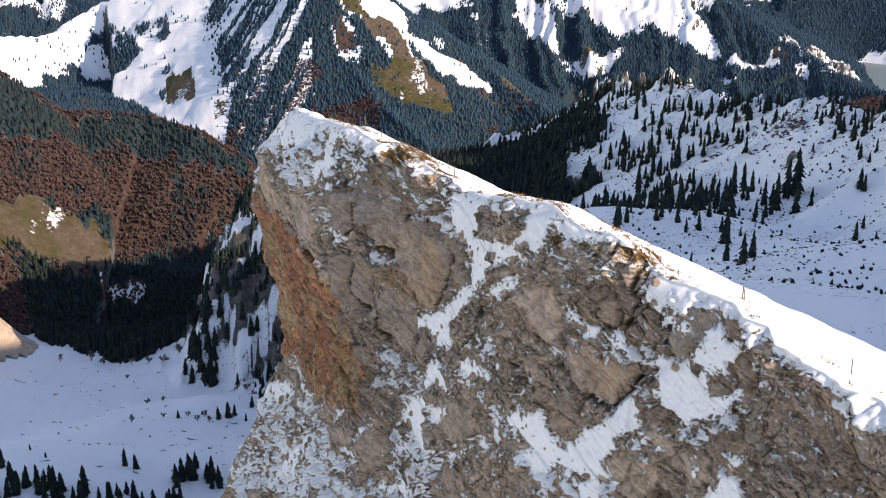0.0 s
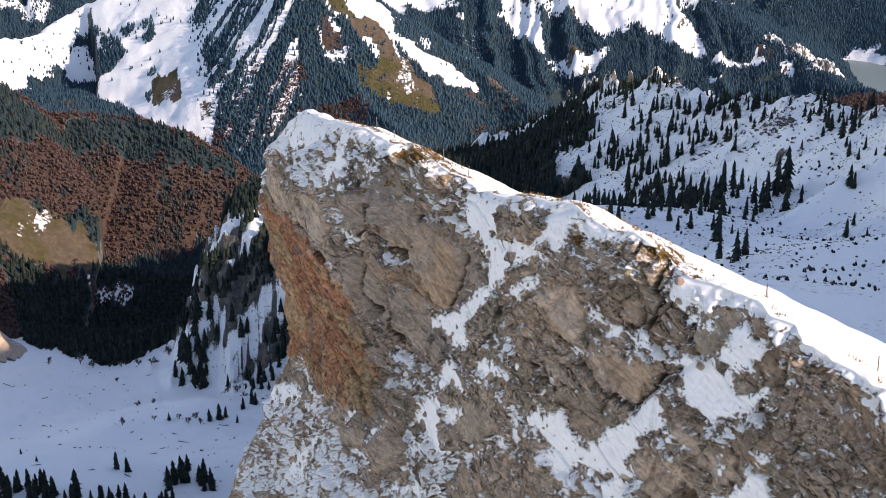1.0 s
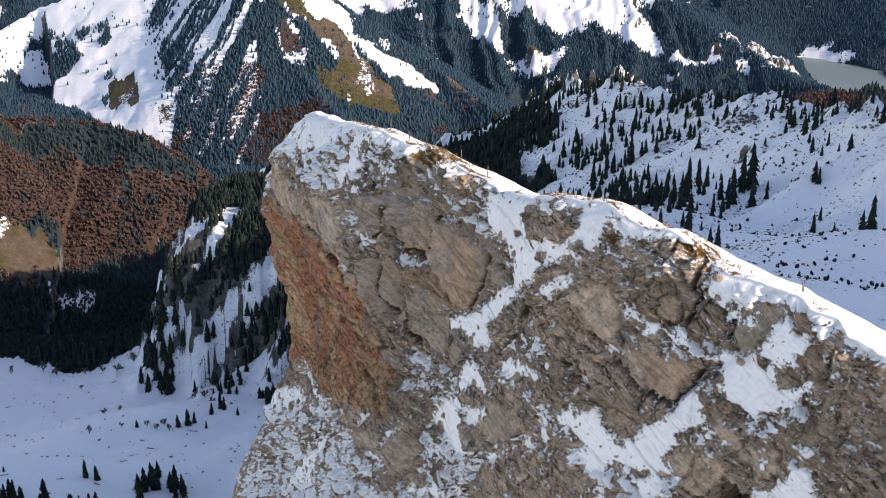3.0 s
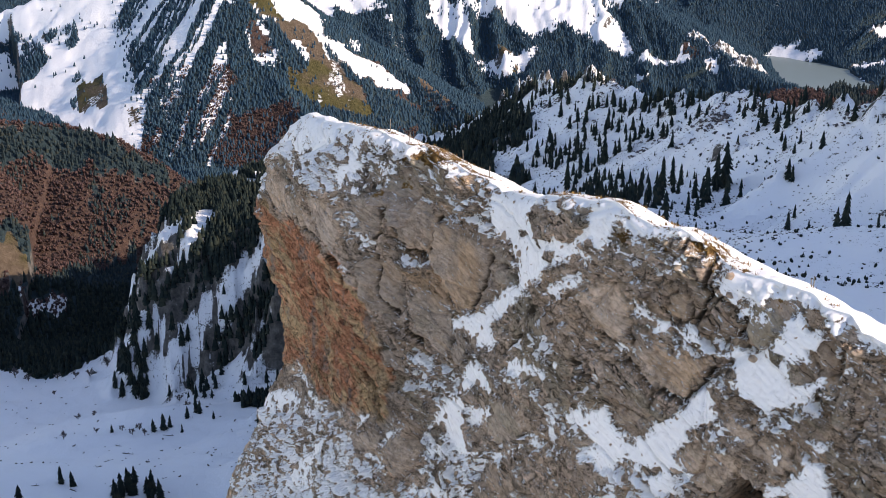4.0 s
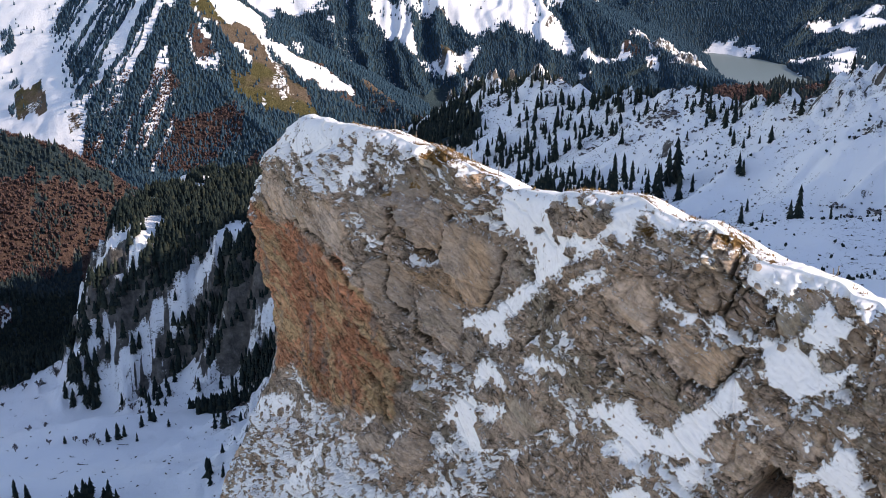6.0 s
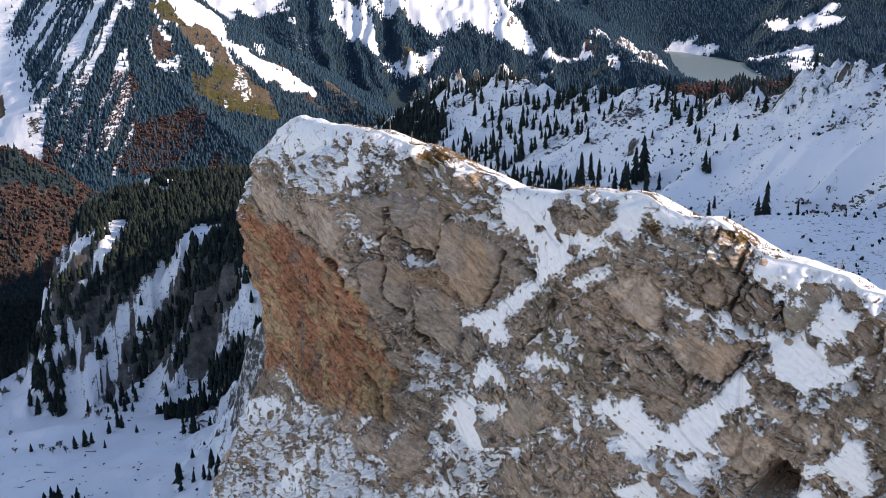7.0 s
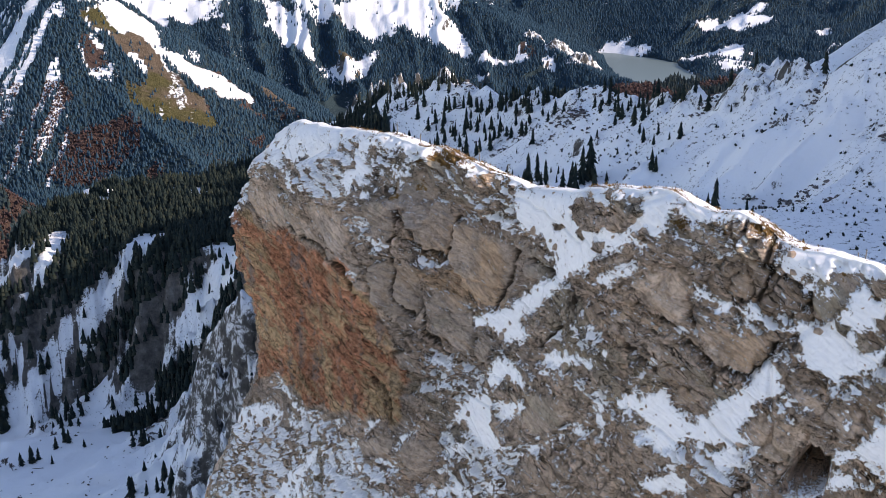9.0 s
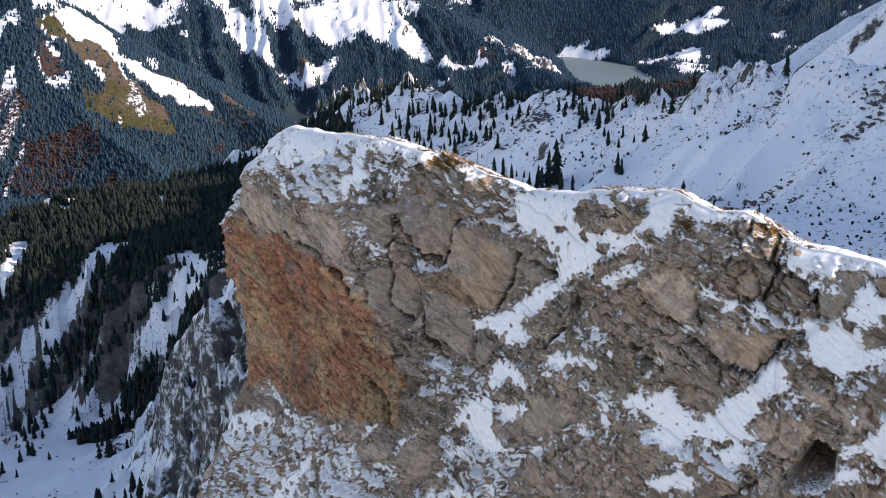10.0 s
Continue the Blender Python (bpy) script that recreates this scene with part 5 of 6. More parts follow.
mid = (slice(0, -1), slice(0, -1))
is_rust = (sd_rust[mid] > 0)
is_foot = (Z[mid] < -72 + 4 * patch[mid]) & ~is_rust
is_near = (S[mid] < 100 + 4 * patch[mid] + 0.5 * (Z[mid] + 30)) & ~is_rust & ~is_foot
is_slab = ~(is_rust | is_foot | is_near)
warm = smooth(118, 95, S + 6 * patch) + 0.5 * foot
face_values = {"snow": snow, "rust": rust, "grass": turf, "bed_a": tilt_a, "bed_b": tilt_b, "along": S, "height": Z, "stand": out, "warm": warm, "joint": joint, "tone": tone, "slab": slab}
for name, keep, label in (("stained_wall", is_rust, "overhanging rust and ochre stained rock wall"), ("slab_wall", is_slab, "grey slabby limestone wall with cracks"),
                          ("buttress", is_near, "broken tan buttress with snowy ledges"), ("scree_foot", is_foot, "snow-plastered rocky foot of the wall")):
    under(grid_mesh(name, cx, cy, Z, face_values, ROCK, keep, smooth_faces=False), crag, label)
under(grid_mesh("snow_cap", np.vstack([cx[:1], tx]), np.vstack([cy[:1], ty]), np.vstack([Z[:1], tz]),
                {"snow": np.vstack([snow[:1], snow_top]), "rust": np.zeros((len(back) + 1, len(station))), "grass": np.vstack([turf[:1], turf_top]),
                 "bed_a": np.vstack([S[:1], S2]), "bed_b": np.vstack([0 * S[:1], W])}, ROCK), crag,
      "wind-packed snow slope behind the crest with tufts of brown grass")

# ---- trees ----
def tiers(rings, sides, seed, droop=0.25, ragged=0.35):
    """A spruce crown of unit height: ragged skirts one above another."""
    rng = random.Random(seed)
    verts, faces = [], []
    for i in range(rings):
        low = 0.06 + 0.90 * i / rings
        high = min(1.0, low + 1.9 * 0.90 / rings)
        radius = 0.19 * (1 - low) ** 0.85 * rng.uniform(0.82, 1.12) + 0.012
        turn = rng.uniform(0, 6.28)
        base = len(verts)
        for k in range(sides):
            a = turn + 2 * math.pi * k / sides
            r = radius * (1 + ragged * (rng.random() - 0.5)) * (1.0 if k % 2 == 0 or sides < 7 else 0.55)
            verts.append((r * math.cos(a), r * math.sin(a), low - droop * radius * (1 if k % 2 == 0 else 0.3)))
        verts.append((0, 0, high))
        faces += [(base + k, base + (k + 1) % sides, base + sides) for k in range(sides)]
    return np.array(verts), faces


def clump(seed):
    """A bare broadleaf crown: a ragged upright cluster of unit height."""
    rng = random.Random(seed)
    verts, faces = [], []
    for i in range(5):
        a, r = rng.uniform(0, 6.28), rng.uniform(0.05, 0.22)
        x, y, z, w, h = r * math.cos(a), r * math.sin(a), rng.uniform(0.25, 0.6), rng.uniform(0.12, 0.2), rng.uniform(0.25, 0.42)
        base = len(verts)
        verts += [(x, y, z - h * 0.7)] + [(x + w * math.cos(k * 1.57 + a), y + w * math.sin(k * 1.57 + a), z + rng.uniform(-0.08, 0.08)) for k in range(4)] + [(x, y, z + h)]
        for k in range(4):
            faces += [(base, base + 1 + (k + 1) % 4, base + 1 + k), (base + 1 + k, base + 1 + (k + 1) % 4, base + 5)]
    return np.array(verts), faces


def scatter_mesh(name, template, spots, mat, smooth_faces=False):
    """One mesh of many trees; spots: rows of x, y, z, height, turn, width."""
    groups_v, groups_f, offset = [], [], 0
    for t, (verts, faces) in enumerate(template):
        sp = spots[t::len(template)]
        if not len(sp):
            continue
        c, s = np.cos(sp[:, 4])[:, None], np.sin(sp[:, 4])[:, None]
        h, w = sp[:, 3][:, None], (sp[:, 3] * sp[:, 5])[:, None]
        vx = sp[:, 0][:, None] + w * (c * verts[None, :, 0] - s * verts[None, :, 1])
        vy = sp[:, 1][:, None] + w * (s * verts[None, :, 0] + c * verts[None, :, 1])
        vz = sp[:, 2][:, None] + h * verts[None, :, 2]
        groups_v.append(np.stack([vx, vy, vz], -1).reshape(-1, 3))
        f = np.array(faces)[None] + (np.arange(len(sp)) * len(verts))[:, None, None] + offset
        groups_f.append(f.reshape(-1, 3))
        offset += len(sp) * len(verts)
    v, f = np.concatenate(groups_v), np.concatenate(groups_f)
    me = bpy.data.meshes.new(name)
    me.vertices.add(len(v))
    me.vertices.foreach_set("co", v.astype(np.float32).reshape(-1))
    me.loops.add(f.size)
    me.loops.foreach_set("vertex_index", f.astype(np.int32).reshape(-1))
    me.polygons.add(len(f))
    me.polygons.foreach_set("loop_start", np.arange(0, f.size, 3, dtype=np.int32))
    me.update(calc_edges=True)
    me.materials.append(mat)
    return new(name, me)


def spots_where(near, far, spacing, pick, height, seed, chance=1.0, stout=1.0):
    """Jittered places between two distances where pick(spruce, red, ...) allows a tree."""
    rng = np.random.RandomState(seed)
    x, y = np.meshgrid(np.arange(-1500, 3000, spacing), np.arange(150, 4800, spacing))
    x, y = x.ravel(), y.ravel()
    x, y = x + rng.uniform(-0.5, 0.5, x.shape) * spacing, y + rng.uniform(-0.5, 0.5, x.shape) * spacing
    r, a = np.hypot(x + 20, y), np.degrees(np.arctan2(x + 20, y))
    ok = (r > near) & (r < far) & (a > -32) & (a < 43)
    x, y = x[ok], y[ok]
    z, own = land(x, y)
    sp, rd, md, sn = cover(x, y, z, own)
    ok = (pick(sp, rd, md, sn, x, y, own) > rng.random_sample(x.shape)) & (rng.random_sample(x.shape) < chance) & (z > LAKE_LEVEL + 2)
    x, y, z = x[ok], y[ok], z[ok]
    h = height * (0.55 + 0.6 * rng.random_sample(x.shape))
    return np.stack([x, y, z - 0.6, h, rng.uniform(0, 6.28, x.shape), rng.uniform(0.85, 1.25, x.shape) * stout], -1)


FINE = [tiers(6, 10, s, 0.35, 0.7) for s in (1, 2, 3, 4, 5)]
MIDDLE = [tiers(4, 6, s, ragged=0.5) for s in range(4, 9)]
FAR = [tiers(2, 5, s, ragged=0.5) for s in range(10, 15)]
wood = scatter_mesh("spruce_wood", MIDDLE, spots_where(560, 1480, 6.0, lambda sp, rd, md, sn, x, y, o: smooth(0.45, 0.8, sp), 15, 21, stout=1.25), NEEDLES)
tagged(wood, "dense dark spruce wood in the shaded valley", "forest", kind="stuff")
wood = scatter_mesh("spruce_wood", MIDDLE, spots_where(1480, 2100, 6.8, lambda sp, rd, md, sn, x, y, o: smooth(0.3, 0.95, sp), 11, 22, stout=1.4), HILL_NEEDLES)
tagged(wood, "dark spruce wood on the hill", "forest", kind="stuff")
wood = scatter_mesh("spruce_wood", FAR, spots_where(2100, 4850, 7.6, lambda sp, rd, md, sn, x, y, o: smooth(0.12, 0.8, sp), 12.5, 23, stout=1.6), HAZED_NEEDLES)
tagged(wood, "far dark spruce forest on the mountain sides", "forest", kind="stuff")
wood = scatter_mesh("bare_wood", [clump(s) for s in range(30, 35)], spots_where(1150, 2700, 5.6, lambda sp, rd, md, sn, x, y, o: smooth(0.3, 0.6, rd), 8.5, 24, stout=1.15), TWIGS)
tagged(wood, "leafless red-brown broadleaf wood", "forest", kind="stuff")
loose = scatter_mesh("loose_trees", FAR, spots_where(2000, 4300, 15, lambda sp, rd, md, sn, x, y, o: 0.22 * smooth(0.1, 0.6, fbm(x / 80, y / 80, 77, 4)) + 0.30 * md + 0.2 * smooth(0.05, 0.4, sp), 11, 25, stout=1.4), HAZED_NEEDLES)
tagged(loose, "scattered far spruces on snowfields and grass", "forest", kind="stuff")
dwarf = scatter_mesh("dwarf_pines", [clump(s) for s in (60, 61, 62)], spots_where(380, 1500, 6.5, lambda sp, rd, md, sn, x, y, o: np.where((o >= 7) & (o <= 8) | (o == 1), 0.14 + 0.6 * smooth(0.15, 0.6, fbm(x / 40, y / 30, 78, 4)), 0), 2.9, 26), NEEDLES)
tagged(dwarf, "low dark dwarf pines dotted over the snowy ridge", "shrub", kind="stuff")
brush = scatter_mesh("bare_brush", [clump(s) for s in (63, 64, 65)], spots_where(450, 1300, 2.5, lambda sp, rd, md, sn, x, y, o: np.where((o == 7), 0.5 * smooth(0.55, 0.75, fbm(x / 55, y / 38, 79, 4)) + (np.exp(-((x - 298) ** 2 + ((y - 828) * 0.55) ** 2) / 380) + np.exp(-((x - 258) ** 2 + ((y - 910) * 0.6) ** 2) / 160)) * smooth(-0.35, 0.25, fbm(x / 14, y / 14, 80, 3)), 0) * 0.85, 2.6, 27, stout=2.6), BRUSH)
tagged(brush, "patches of grey leafless brush in the snow", "shrub", kind="stuff")


def scarp_side(x, y):
    d, _, side, _ = to_line(x, y, SCARP)
    return d * side


def ridge_density(sp, rd, md, sn, x, y, o):
    side = x / np.maximum(y, 1)
    clumps = smooth(-0.2, 0.4, fbm((x + 0.25 * y) / 30, y / 75, 84, 4))
    crest_d, _, _, _ = to_line(x, y, CRESTS["tree_ridge"][0])
    return np.where((o == 7) | (o == 1) & (x > 60), (0.5 * np.exp(-(crest_d / 18) ** 2) + 0.85 * smooth(0.36, 0.20, side) + 0.12 * smooth(0.1, 0.5, fbm(x / 22, y / 22, 86, 3)) + 0.02) * clumps, 0) * smooth(560, 640, y)


wood = scatter_mesh("open_wood", FINE, spots_where(560, 1500, 7.6, ridge_density, 14, 28, stout=1.05), NEEDLES)
tagged(wood, "open stand of dark spruces on the shaded ridge", "forest", kind="stuff")
wood = scatter_mesh("open_wood", FINE, spots_where(700, 1250, 8.0, lambda sp, rd, md, sn, x, y, o: np.where((o < 2) & (x < 40) & (scarp_side(x, y) > -60) & (y > 780), 0.25 * smooth(0.02, 0.3, fbm((0.8 * x - 0.6 * y) / 15, (0.6 * x + 0.8 * y) / 60, 85, 3)), 0), 13, 29, stout=1.0), NEEDLES)
tagged(wood, "spruces clinging to the snowy cliff gullies", "forest", kind="stuff")


wood = scatter_mesh("open_wood", MIDDLE, spots_where(700, 1300, 3.2, lambda sp, rd, md, sn, x, y, o: np.where((o < 2) & (x < 60) & (np.abs(scarp_side(x, y) + 10) < 75) & (y > 850), 0.9 * smooth(0.3, 0.7, sp), 0), 13, 34, stout=1.2), NEEDLES)
tagged(wood, "dark spruces crowding the cliff ribs", "forest", kind="stuff")


def outcrop(x, y, seed, wide, high, parent):
    """A broken block of limestone that grows out of the slope: ledges on a noisy dome, its rim sunk into the ground."""
    gu, gv = np.meshgrid(np.linspace(0, 2 * math.pi, 49), np.linspace(0, 1, 19))
    ux, uy = np.cos(gu), np.sin(gu)
    swell = 1 + 0.45 * fbm(ux * 1.6 + seed, uy * 1.6, seed, 5, 0.62)
    px, py = x + wide * gv * swell * ux, y + 0.7 * wide * gv * swell * uy
    lump = smooth(1.0, 0.35, gv) * (0.65 + 0.6 * fbm(px / (0.35 * wide), py / (0.35 * wide), seed + 3, 5, 0.65))
    lump = 0.6 * lump + 0.4 * np.floor(lump * 5) / 5
    pz = land(px, py)[0] + high * lump - 1.5 * smooth(0.75, 1.0, gv)
    flat = np.abs(np.gradient(lump, axis=0)) * high / wide * 18
    put = {"snow": 0.76 - 0.34 * smooth(0.3, 1.4, flat) + 0.22 * fbm(px / 4, py / 4, seed, 4), "forest": px * 0, "red": px * 0, "meadow": px * 0, "stone": 0.7 + px * 0}
    rock = grid_mesh("rock_outcrop", px, py, pz, put, GROUND, smooth_faces=False)
    rock.parent = parent


# rock teeth and ledges that stand out of the snow, each part of the slope it grows from
TEETH = [(228, 1330, 20, 22, 2), (252, 1225, 15, 18, 3), (262, 1130, 18, 12, 4), (330, 618, 30, 9, 5), (348, 606, 20, 9, 6), (318, 560, 13, 4, 7), (332, 508, 13, 4, 8),
         (240, 1285, 12, 16, 9), (205, 1375, 14, 15, 10), (300, 960, 14, 6, 11), (254, 919, 11, 5, 12), (290, 850, 13, 5, 13), (322, 700, 16, 5, 14), (283, 760, 10, 4, 15),
         (262, 1060, 14, 7, 16), (312, 890, 10, 6, 17), (345, 640, 14, 5, 18), (272, 880, 9, 4, 19), (330, 745, 12, 5, 20)]
for x, y, wide, high, seed in TEETH:
    outcrop(x, y, seed, wide, high, bpy.data.objects["ridge"])
for x, y, wide, high, seed in ((1290, 3300, 70, 35, 21), (1240, 3400, 60, 30, 22), (1180, 3480, 45, 25, 23)):
    outcrop(x, y, seed, wide, high, bpy.data.objects["mountain_range"])


def spruce_tree(name, seed):
    """A single spruce of unit height: a trunk and a crown of ragged skirts."""
    tree = new(name)
    verts, faces = tiers(10, 14, seed, 0.45, 0.75)
    me = bpy.data.meshes.new("crown")
    me.from_pydata([tuple(v) for v in verts], [], faces)
    me.materials.append(NEEDLES)
    crown = new("crown", me)
    bm = bmesh.new()
    bmesh.ops.create_cone(bm, segments=6, radius1=0.022, radius2=0.006, depth=0.6, cap_ends=False, matrix=Matrix.Translation((0, 0, 0.28)))
    me = bpy.data.meshes.new("trunk")
    bm.to_mesh(me)
    bm.free()
    me.materials.append(BARK)
    trunk = new("trunk", me)
    crown.parent = trunk.parent = tree
    return tree


def land_at(x, y):
    return float(land(np.array([float(x)]), np.array([float(y)]))[0][0])


BOWL_TREES = [(-215, 983, 32), (-204, 986, 24), (-195, 983, 21), (-171, 955, 13), (-153, 800, 15), (-160, 796, 12), (-193, 799, 8), (-138, 795, 8), (-198, 658, 14),
              (-190, 655, 12), (-161, 643, 13), (-156, 641, 12), (-149, 644, 15), (-138, 646, 19), (-132, 641, 15), (-268, 629, 14), (-263, 666, 5), (-248, 652, 5),
              (-160, 981, 22), (-141, 951, 11), (-132, 840, 15), (-138, 828, 12), (-116, 823, 8), (-221, 990, 24), (-210, 979, 26), (-218, 976, 20), (-200, 978, 22), (-190, 990, 24), (-184, 986, 18), (-226, 984, 18), (-154, 984, 18), (-168, 986, 20),
              (-149, 806, 11), (-129, 836, 13), (-201, 990, 27)]
RIDGE_TREES = [(245, 681, 32), (237, 676, 27), (225, 658, 24), (232, 643, 22), (191, 674, 18), (162, 583, 13), (227, 757, 25), (234, 757, 22), (237, 748, 17),
               (224, 921, 28), (192, 919, 26), (139, 562, 14), (139, 542, 9), (147, 547, 11), (159, 547, 10), (203, 615, 9), (167, 540, 6), (258, 614, 14), (260, 612, 11),
               (229, 542, 11), (235, 548, 8), (245, 914, 16), (258, 839, 14), (296, 686, 10), (133, 574, 11), (112, 564, 13), (107, 560, 15), (218, 838, 14), (275, 706, 6)]
rng = random.Random(5)
bowl_row = [(rng.uniform(-262, -150), rng.uniform(560, 612), rng.uniform(9, 17)) for _ in range(84)] + [(rng.gauss(-150, 9), rng.gauss(640, 8), rng.uniform(9, 18)) for _ in range(14)]
bowl_row += [(rng.gauss(-203, 9), rng.gauss(984, 7), rng.uniform(15, 26)) for _ in range(16)]
ridge_row = []
while len(ridge_row) < 120:
    x, y = rng.uniform(90, 380), rng.uniform(420, 1300)
    crowd = 0.9 if x < 235 and y > 640 else 0.22
    if x > 0.72 * y - 40 or x < 0.2 * y - 30 or rng.random() > crowd or vnoise(np.array([x / 45]), np.array([y / 60]), 3)[0] < 0.42:
        continue
    ridge_row.append((x, y, rng.uniform(6, 20) if x < 240 else rng.uniform(3, 10)))
kinds = [spruce_tree("spruce_tree", s) for s in (41, 42, 43, 44)]
spots = [(*t, "bowl") for t in BOWL_TREES] + [(*t, "bowl") for t in bowl_row] + [(*t, "ridge") for t in RIDGE_TREES] + [(*t, "ridge") for t in ridge_row]
for i, (x, y, h, where) in enumerate(spots):
    m = Matrix.Translation((x, y, land_at(x, y) - 0.4)) @ pose(0, 0, 0, rng.uniform(-2, 2), rng.uniform(-2, 2), rng.uniform(0, 360))
    tree = kinds[i] if i < 4 else copy_thing(kinds[i % 4], m)
    plump = 1.3 if where == "bowl" else 1.0
    tree.matrix_basis = m @ Matrix.Diagonal((h * rng.uniform(0.8, 1.1) * plump, h * rng.uniform(0.8, 1.1) * plump, h, 1))
    size = "tall" if h > 18 else "small" if h < 9 else "middling"
    tagged(tree, f"{size} dark green spruce standing in snow " + ("on the valley bowl" if where == "bowl" else "on the shaded ridge"), "tree",
           "spruces in the bowl" if where == "bowl" else "spruces on the ridge")


def bare_tree(seed):
    """A leafless broadleaf tree of unit height: trunk, limbs and fine twigs."""
    rng = random.Random(seed)
    tree = new("bare_tree")

    def twig(bm, a, b, r0, r1):
        d = (b - a).normalized()
        u = d.orthogonal().normalized()
        w = d.cross(u)
        ring = [[bm.verts.new(p + r * (math.cos(k * 2.094) * u + math.sin(k * 2.094) * w)) for k in range(3)] for p, r in ((a, r0), (b, r1))]
        for k in range(3):
            bm.faces.new((ring[0][k], ring[0][(k + 1) % 3], ring[1][(k + 1) % 3], ring[1][k]))

    def grow(bm, a, d, length, r, depth):
        b = a + d * length
        twig(bm, a, b, r, r * 0.6)
        if depth:
            for _ in range(4):
                t = rng.uniform(0.45, 1.0)
                n = (d + Vector((rng.uniform(-1, 1), rng.uniform(-1, 1), rng.uniform(-0.1, 0.7))) * 0.8).normalized()
                grow(bm, a + d * length * t, n, length * rng.uniform(0.55, 0.8), max(r * 0.6, 0.009), depth - 1)
    for name, depth in (("trunk", 0), ("crown", 4)):
        bm = bmesh.new()
        if name == "trunk":
            twig(bm, Vector((0, 0, -0.03)), Vector((0, 0, 0.36)), 0.040, 0.030)
        else:
            for _ in range(7):
                n = Vector((rng.uniform(-1, 1), rng.uniform(-1, 1), rng.uniform(0.5, 1.2))).normalized()
                grow(bm, Vector((0, 0, rng.uniform(0.10, 0.36))), n, 0.22, 0.020, 3)
        me = bpy.data.meshes.new(name)
        bm.to_mesh(me)
        bm.free()
        me.materials.append(BARK if name == "trunk" else BRUSH)
        ob = new(name, me)
        ob.parent = tree
    return tree


kinds = [bare_tree(s) for s in (71, 72, 73)]
BARE = [(-228, 790, 9), (-176, 792, 9), (-172, 801, 10), (-166, 789, 8), (-185, 800, 8), (-238, 880, 9), (-225, 885, 8), (-160, 940, 12), (-290, 1010, 8), (-246, 1050, 14),
        (-262, 1040, 12), (-330, 1068, 14), (-345, 1075, 15), (-300, 1066, 12), (-280, 1058, 12), (-378, 1075, 12), (-205, 800, 7), (-148, 905, 10)]
for i, (x, y, h) in enumerate(BARE):
    m = Matrix.Translation((x, y, land_at(x, y) - 0.1)) @ pose(0, 0, 0, 0, 0, rng.uniform(0, 360))
    tree = kinds[i] if i < 3 else copy_thing(kinds[i % 3], m)
    tree.matrix_basis = m @ Matrix.Diagonal((h, h, h, 1))
    tagged(tree, "leafless grey broadleaf tree in the snowy bowl", "tree", "bare trees in the bowl")


# ---- small things on the crag ----
def part(name, bm, mat, parent, label=""):
    me = bpy.data.meshes.new(name)
    bm.to_mesh(me)
    bm.free()
    me.materials.append(mat)
    ob = new(name, me)
    ob.parent = parent
    return tagged(ob, label)


def stone_mesh(seed):
    """A broken, angular stone about a metre across."""
    rng = random.Random(seed)
    bm = bmesh.new()
    bmesh.ops.create_icosphere(bm, subdivisions=1, radius=0.5)
    for _ in range(4):
        n = Vector((rng.uniform(-1, 1), rng.uniform(-1, 1), rng.uniform(-1, 1))).normalized()
        off = rng.uniform(0.24, 0.4)
        for v in bm.verts:
            d = v.co.dot(n) - off
            if d > 0:
                v.co -= n * d
    for v in bm.verts:
        v.co += Vector([rng.uniform(-0.06, 0.06) for _ in range(3)])
    me = bpy.data.meshes.new("stone")
    bm.to_mesh(me)
    bm.free()
    me.materials.append(ROCK)
    return me


stones = [stone_mesh(s) for s in range(6)]
rng = random.Random(11)
count = 0
while count < 260:
    r, c = rng.randrange(4, 500), rng.randrange(60, 1050)
    if not (0.5 < snow[r, c] < 0.95) or rng.random() > 0.25 + 0.5 * drift[r, c] + 0.4 * foot[r, c]:
        continue
    ob = new("stone", stones[count % 6])
    size = rng.uniform(0.25, 0.55) if rng.random() < 0.85 else rng.uniform(0.6, 1.2)
    under(ob, crag)
    ob.location = (cx[r, c] - 0.1 * normal[c, 0], cy[r, c] - 0.1 * normal[c, 1], Z[r, c])
    ob.rotation_euler = [rng.uniform(0, 6.28) for _ in range(3)]
    ob.scale = (size * rng.uniform(0.8, 1.4), size, size * rng.uniform(0.6, 1.0))
    count += 1


def tufts(name, places, seed):
    """Tufts of dry grass: blades leaning out from each place."""
    rng = np.random.RandomState(seed)
    n, blades = len(places), 9
    p = np.repeat(np.array(places), blades, axis=0)
    a, lean, h = rng.uniform(0, 6.28, n * blades), rng.uniform(0.2, 1.0, n * blades), rng.uniform(0.10, 0.30, n * blades)
    foot_r = rng.uniform(0, 0.22, n * blades)
    bx, by = p[:, 0] + foot_r * np.cos(a), p[:, 1] + foot_r * np.sin(a)
    w = 0.035
    v0 = np.stack([bx - w * np.sin(a), by + w * np.cos(a), p[:, 2] - 0.08], -1)
    v1 = np.stack([bx + w * np.sin(a), by - w * np.cos(a), p[:, 2] - 0.08], -1)
    v2 = np.stack([bx + lean * h * np.cos(a), by + lean * h * np.sin(a), p[:, 2] + h], -1)
    v = np.stack([v0, v1, v2], 1).reshape(-1, 3)
    me = bpy.data.meshes.new(name)
    me.from_pydata(v.tolist(), [], np.arange(len(v)).reshape(-1, 3).tolist())
    me.materials.append(STRAW)
    return tagged(new(name, me), kind="stuff")


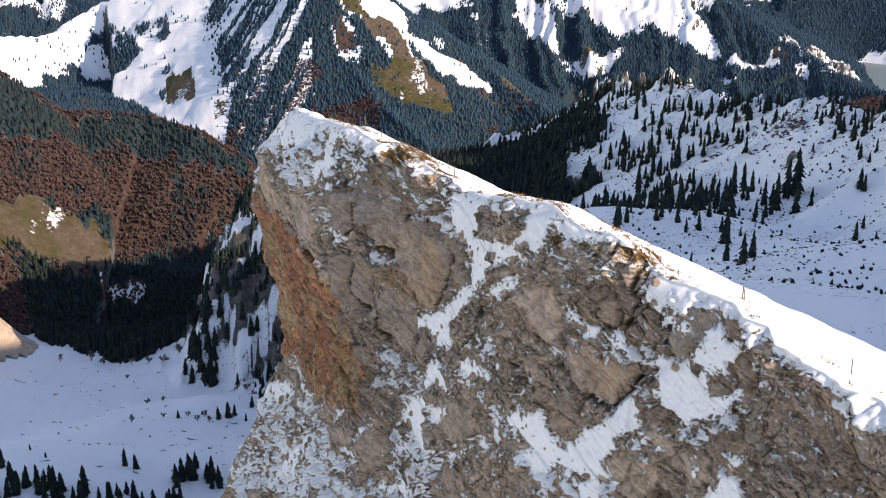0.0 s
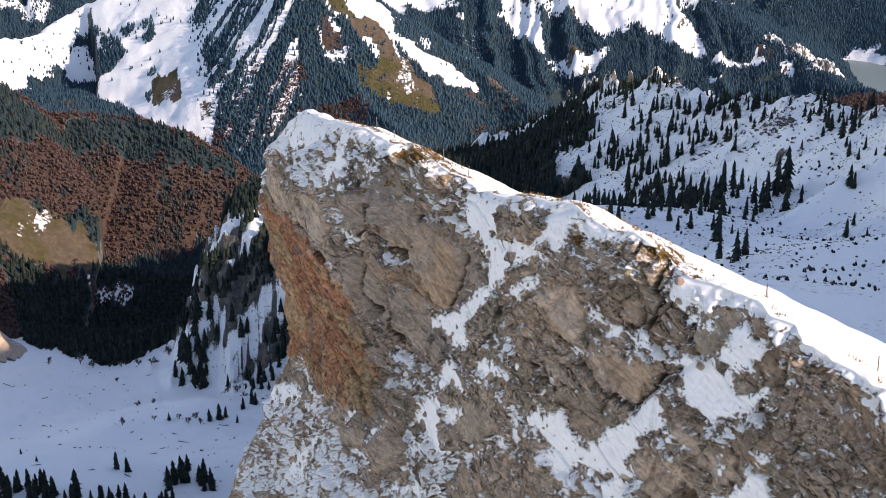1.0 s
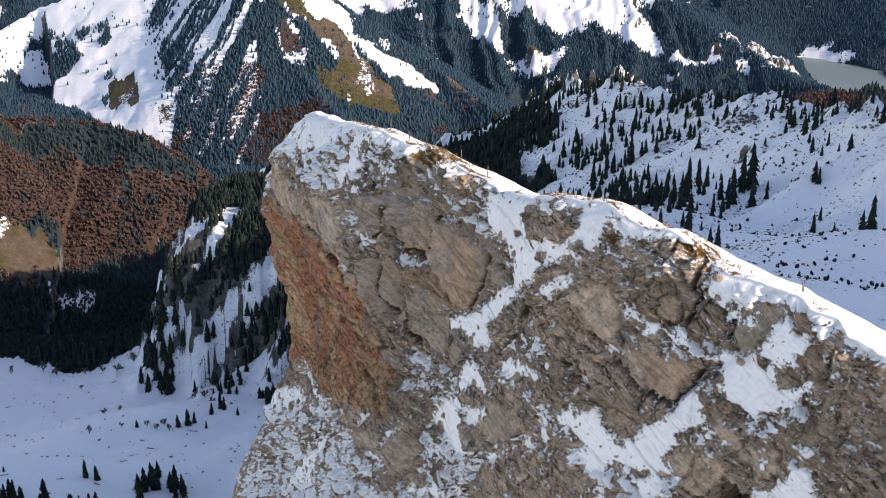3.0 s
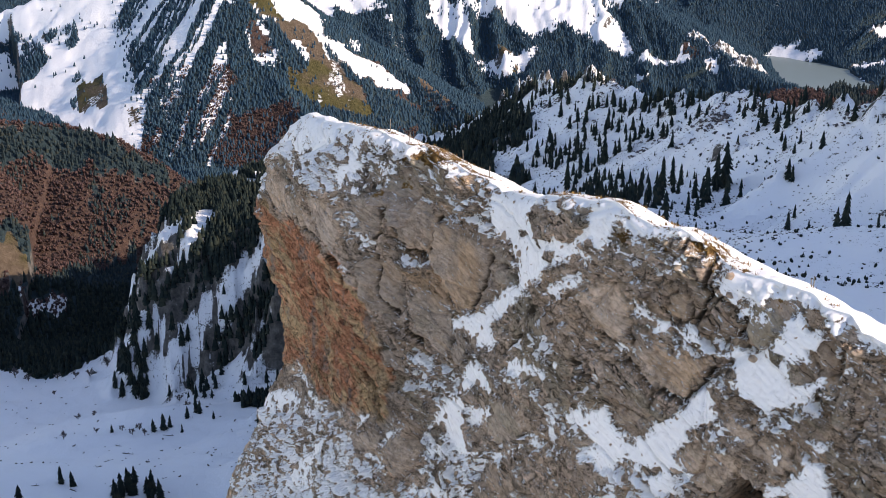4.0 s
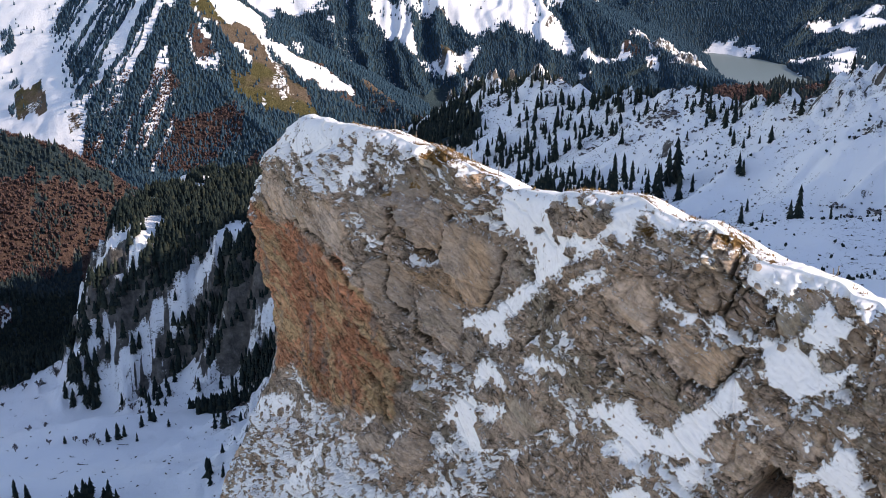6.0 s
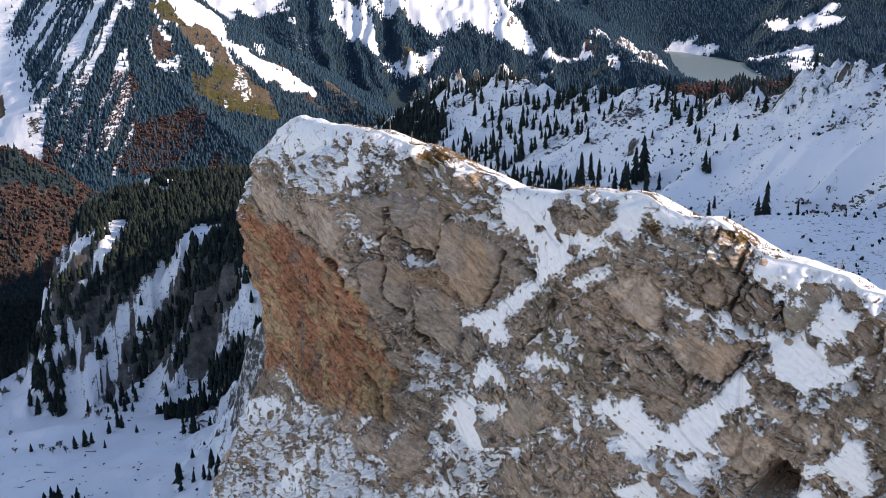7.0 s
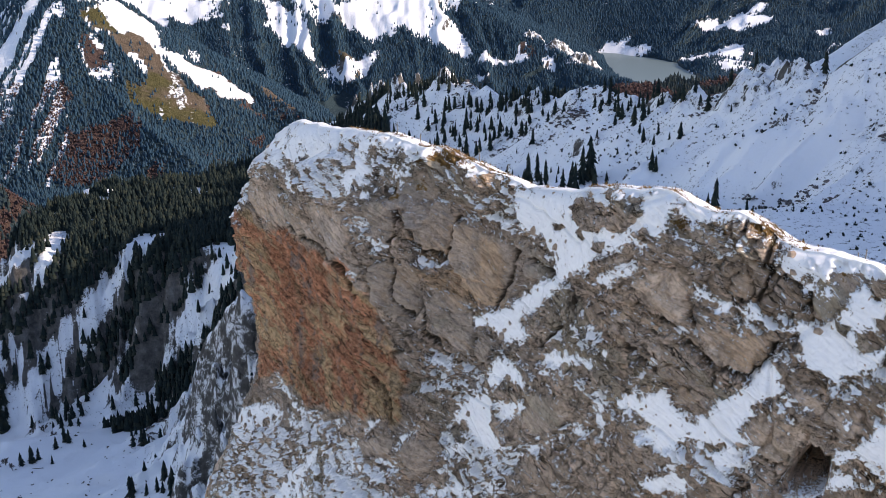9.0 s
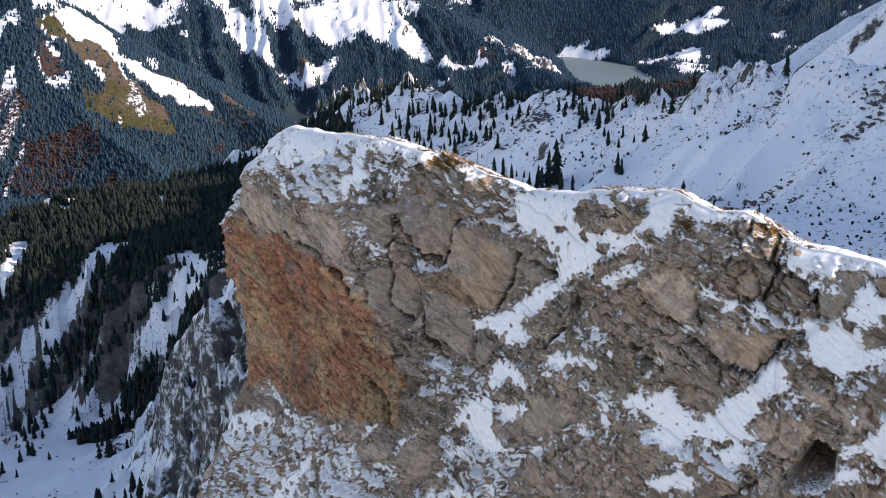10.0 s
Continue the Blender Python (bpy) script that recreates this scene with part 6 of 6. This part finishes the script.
choose = np.random.RandomState(12)
hit = np.argwhere((turf_top > 0.33) & (choose.random_sample(turf_top.shape) < 0.05) & (S2 > 56) & (S2 < 150))
grass = tufts("dry_grass", [(tx[i, j], ty[i, j], tz[i, j]) for i, j in hit], 13)
tagged(grass, "tufts of dry brown grass poking out of the crest snow", "grass")
hit = np.argwhere((turf > 0.4) & (choose.random_sample(turf.shape) < 0.035) & (S > 56))
grass = tufts("dry_grass", [(cx[i, j], cy[i, j], Z[i, j]) for i, j in hit], 14)
tagged(grass, "dry brown grass on the rock ledges", "grass")


def fence_post(x, y, z, height, lean):
    post = new("fence_post")
    bm = bmesh.new()
    bmesh.ops.create_cone(bm, cap_ends=True, segments=8, radius1=0.055, radius2=0.045, depth=height, matrix=Matrix.Translation((0, 0, height / 2 - 0.2)))
    part("stake", bm, WEATHERED, post)
    bm = bmesh.new()
    bmesh.ops.create_cone(bm, cap_ends=True, segments=8, radius1=0.07, radius2=0.05, depth=0.06, matrix=Matrix.Translation((0, 0, height - 0.2)))
    part("cap", bm, WEATHERED, post)
    post.location, post.rotation_euler = (x, y, z), (radians(lean), radians(lean * 0.5), 0)
    return tagged(post, "thin weathered wooden fence post in the crest snow", "fence post", "fence posts on the crest")


for s, w, height, lean in ((62.1, 4, 1.7, 4), (66.5, 5, 1.4, -3), (76.4, 4, 1.4, 2), (77.6, 6, 1.3, -6), (117.3, 1.2, 1.3, 3), (120.2, 1.2, 1.6, -4), (127.7, 1.5, 1.1, 2),
                           (131.4, 1.2, 1.5, 0)):
    i, j = int(np.argmin(np.abs(back - w))), int(np.argmin(np.abs(station - s)))
    fence_post(tx[i, j], ty[i, j], tz[i, j], height, lean)


def fallen_log(seed, length):
    """A snow-dusted fallen trunk with a few broken branch stubs."""
    rng = random.Random(seed)
    log = new("fallen_log")
    bm = bmesh.new()
    bmesh.ops.create_cone(bm, cap_ends=True, segments=8, radius1=0.34, radius2=0.16, depth=length, matrix=Matrix.Rotation(radians(90), 4, "Y"))
    for v in bm.verts:
        v.co += Vector([rng.uniform(-0.05, 0.05) for _ in range(3)])
    part("trunk", bm, BARK, log)
    for _ in range(4):
        bm = bmesh.new()
        turn = Matrix.Translation((rng.uniform(-0.45, 0.45) * length, 0, 0)) @ Matrix.Rotation(rng.uniform(-1.2, 1.2), 4, "X") @ Matrix.Rotation(rng.uniform(-0.5, 0.5), 4, "Y")
        bmesh.ops.create_cone(bm, cap_ends=True, segments=6, radius1=0.10, radius2=0.03, depth=1.8, matrix=turn @ Matrix.Translation((0, 0, 0.8)))
        part("branch", bm, BARK, log)
    return log


for i, (x, y, length) in enumerate([(-245, 1052, 9), (-183, 725, 5), (-172, 751, 9), (-148, 788, 9), (-246, 644, 7), (-212, 649, 5), (-390, 990, 16), (-188, 647, 5), (-183, 773, 5),
                                    (-182, 695, 6), (-345, 958, 5)]):
    log = fallen_log(90 + i, length)
    log.matrix_basis = Matrix.Translation((x, y, land_at(x, y) + 0.25)) @ pose(0, 0, 0, 0, rng.uniform(-6, 6), rng.uniform(-40, 30))
    tagged(log, "dark fallen tree trunk half buried in the bowl's snow", "log", "logs in the bowl")

# boulders and clods that speckle the snow of the bowl and of the shaded ridge
lump = [clump(s) for s in (66, 67, 68)]
for where, near, far, spacing, height, label in (
        ("bowl", 520, 1120, 9.0, 1.7, "small dark boulders and clods scattered in the bowl's snow"),
        ("ridge", 380, 1250, 3.6, 1.25, "small dark boulders poking out of the ridge's snow")):
    spots = spots_where(near, far, spacing, (lambda sp, rd, md, sn, x, y, o: np.where((o == 0) & (x > -420), 0.05 + 0.35 * smooth(0.2, 0.6, fbm(x / 35, y / 35, 87, 4)), 0)) if where == "bowl" else
                        (lambda sp, rd, md, sn, x, y, o: np.where((o == 7) | (o == 8) | (o == 1) & (x > 80), 0.06 + 0.6 * smooth(0.05, 0.6, fbm(x / 30, y / 24, 88, 4)), 0)), height, 33)
    spots[:, 5] *= 1.8
    rocks = scatter_mesh("loose_rocks", lump, spots, BARK)
    tagged(rocks, label, "rock", kind="stuff")
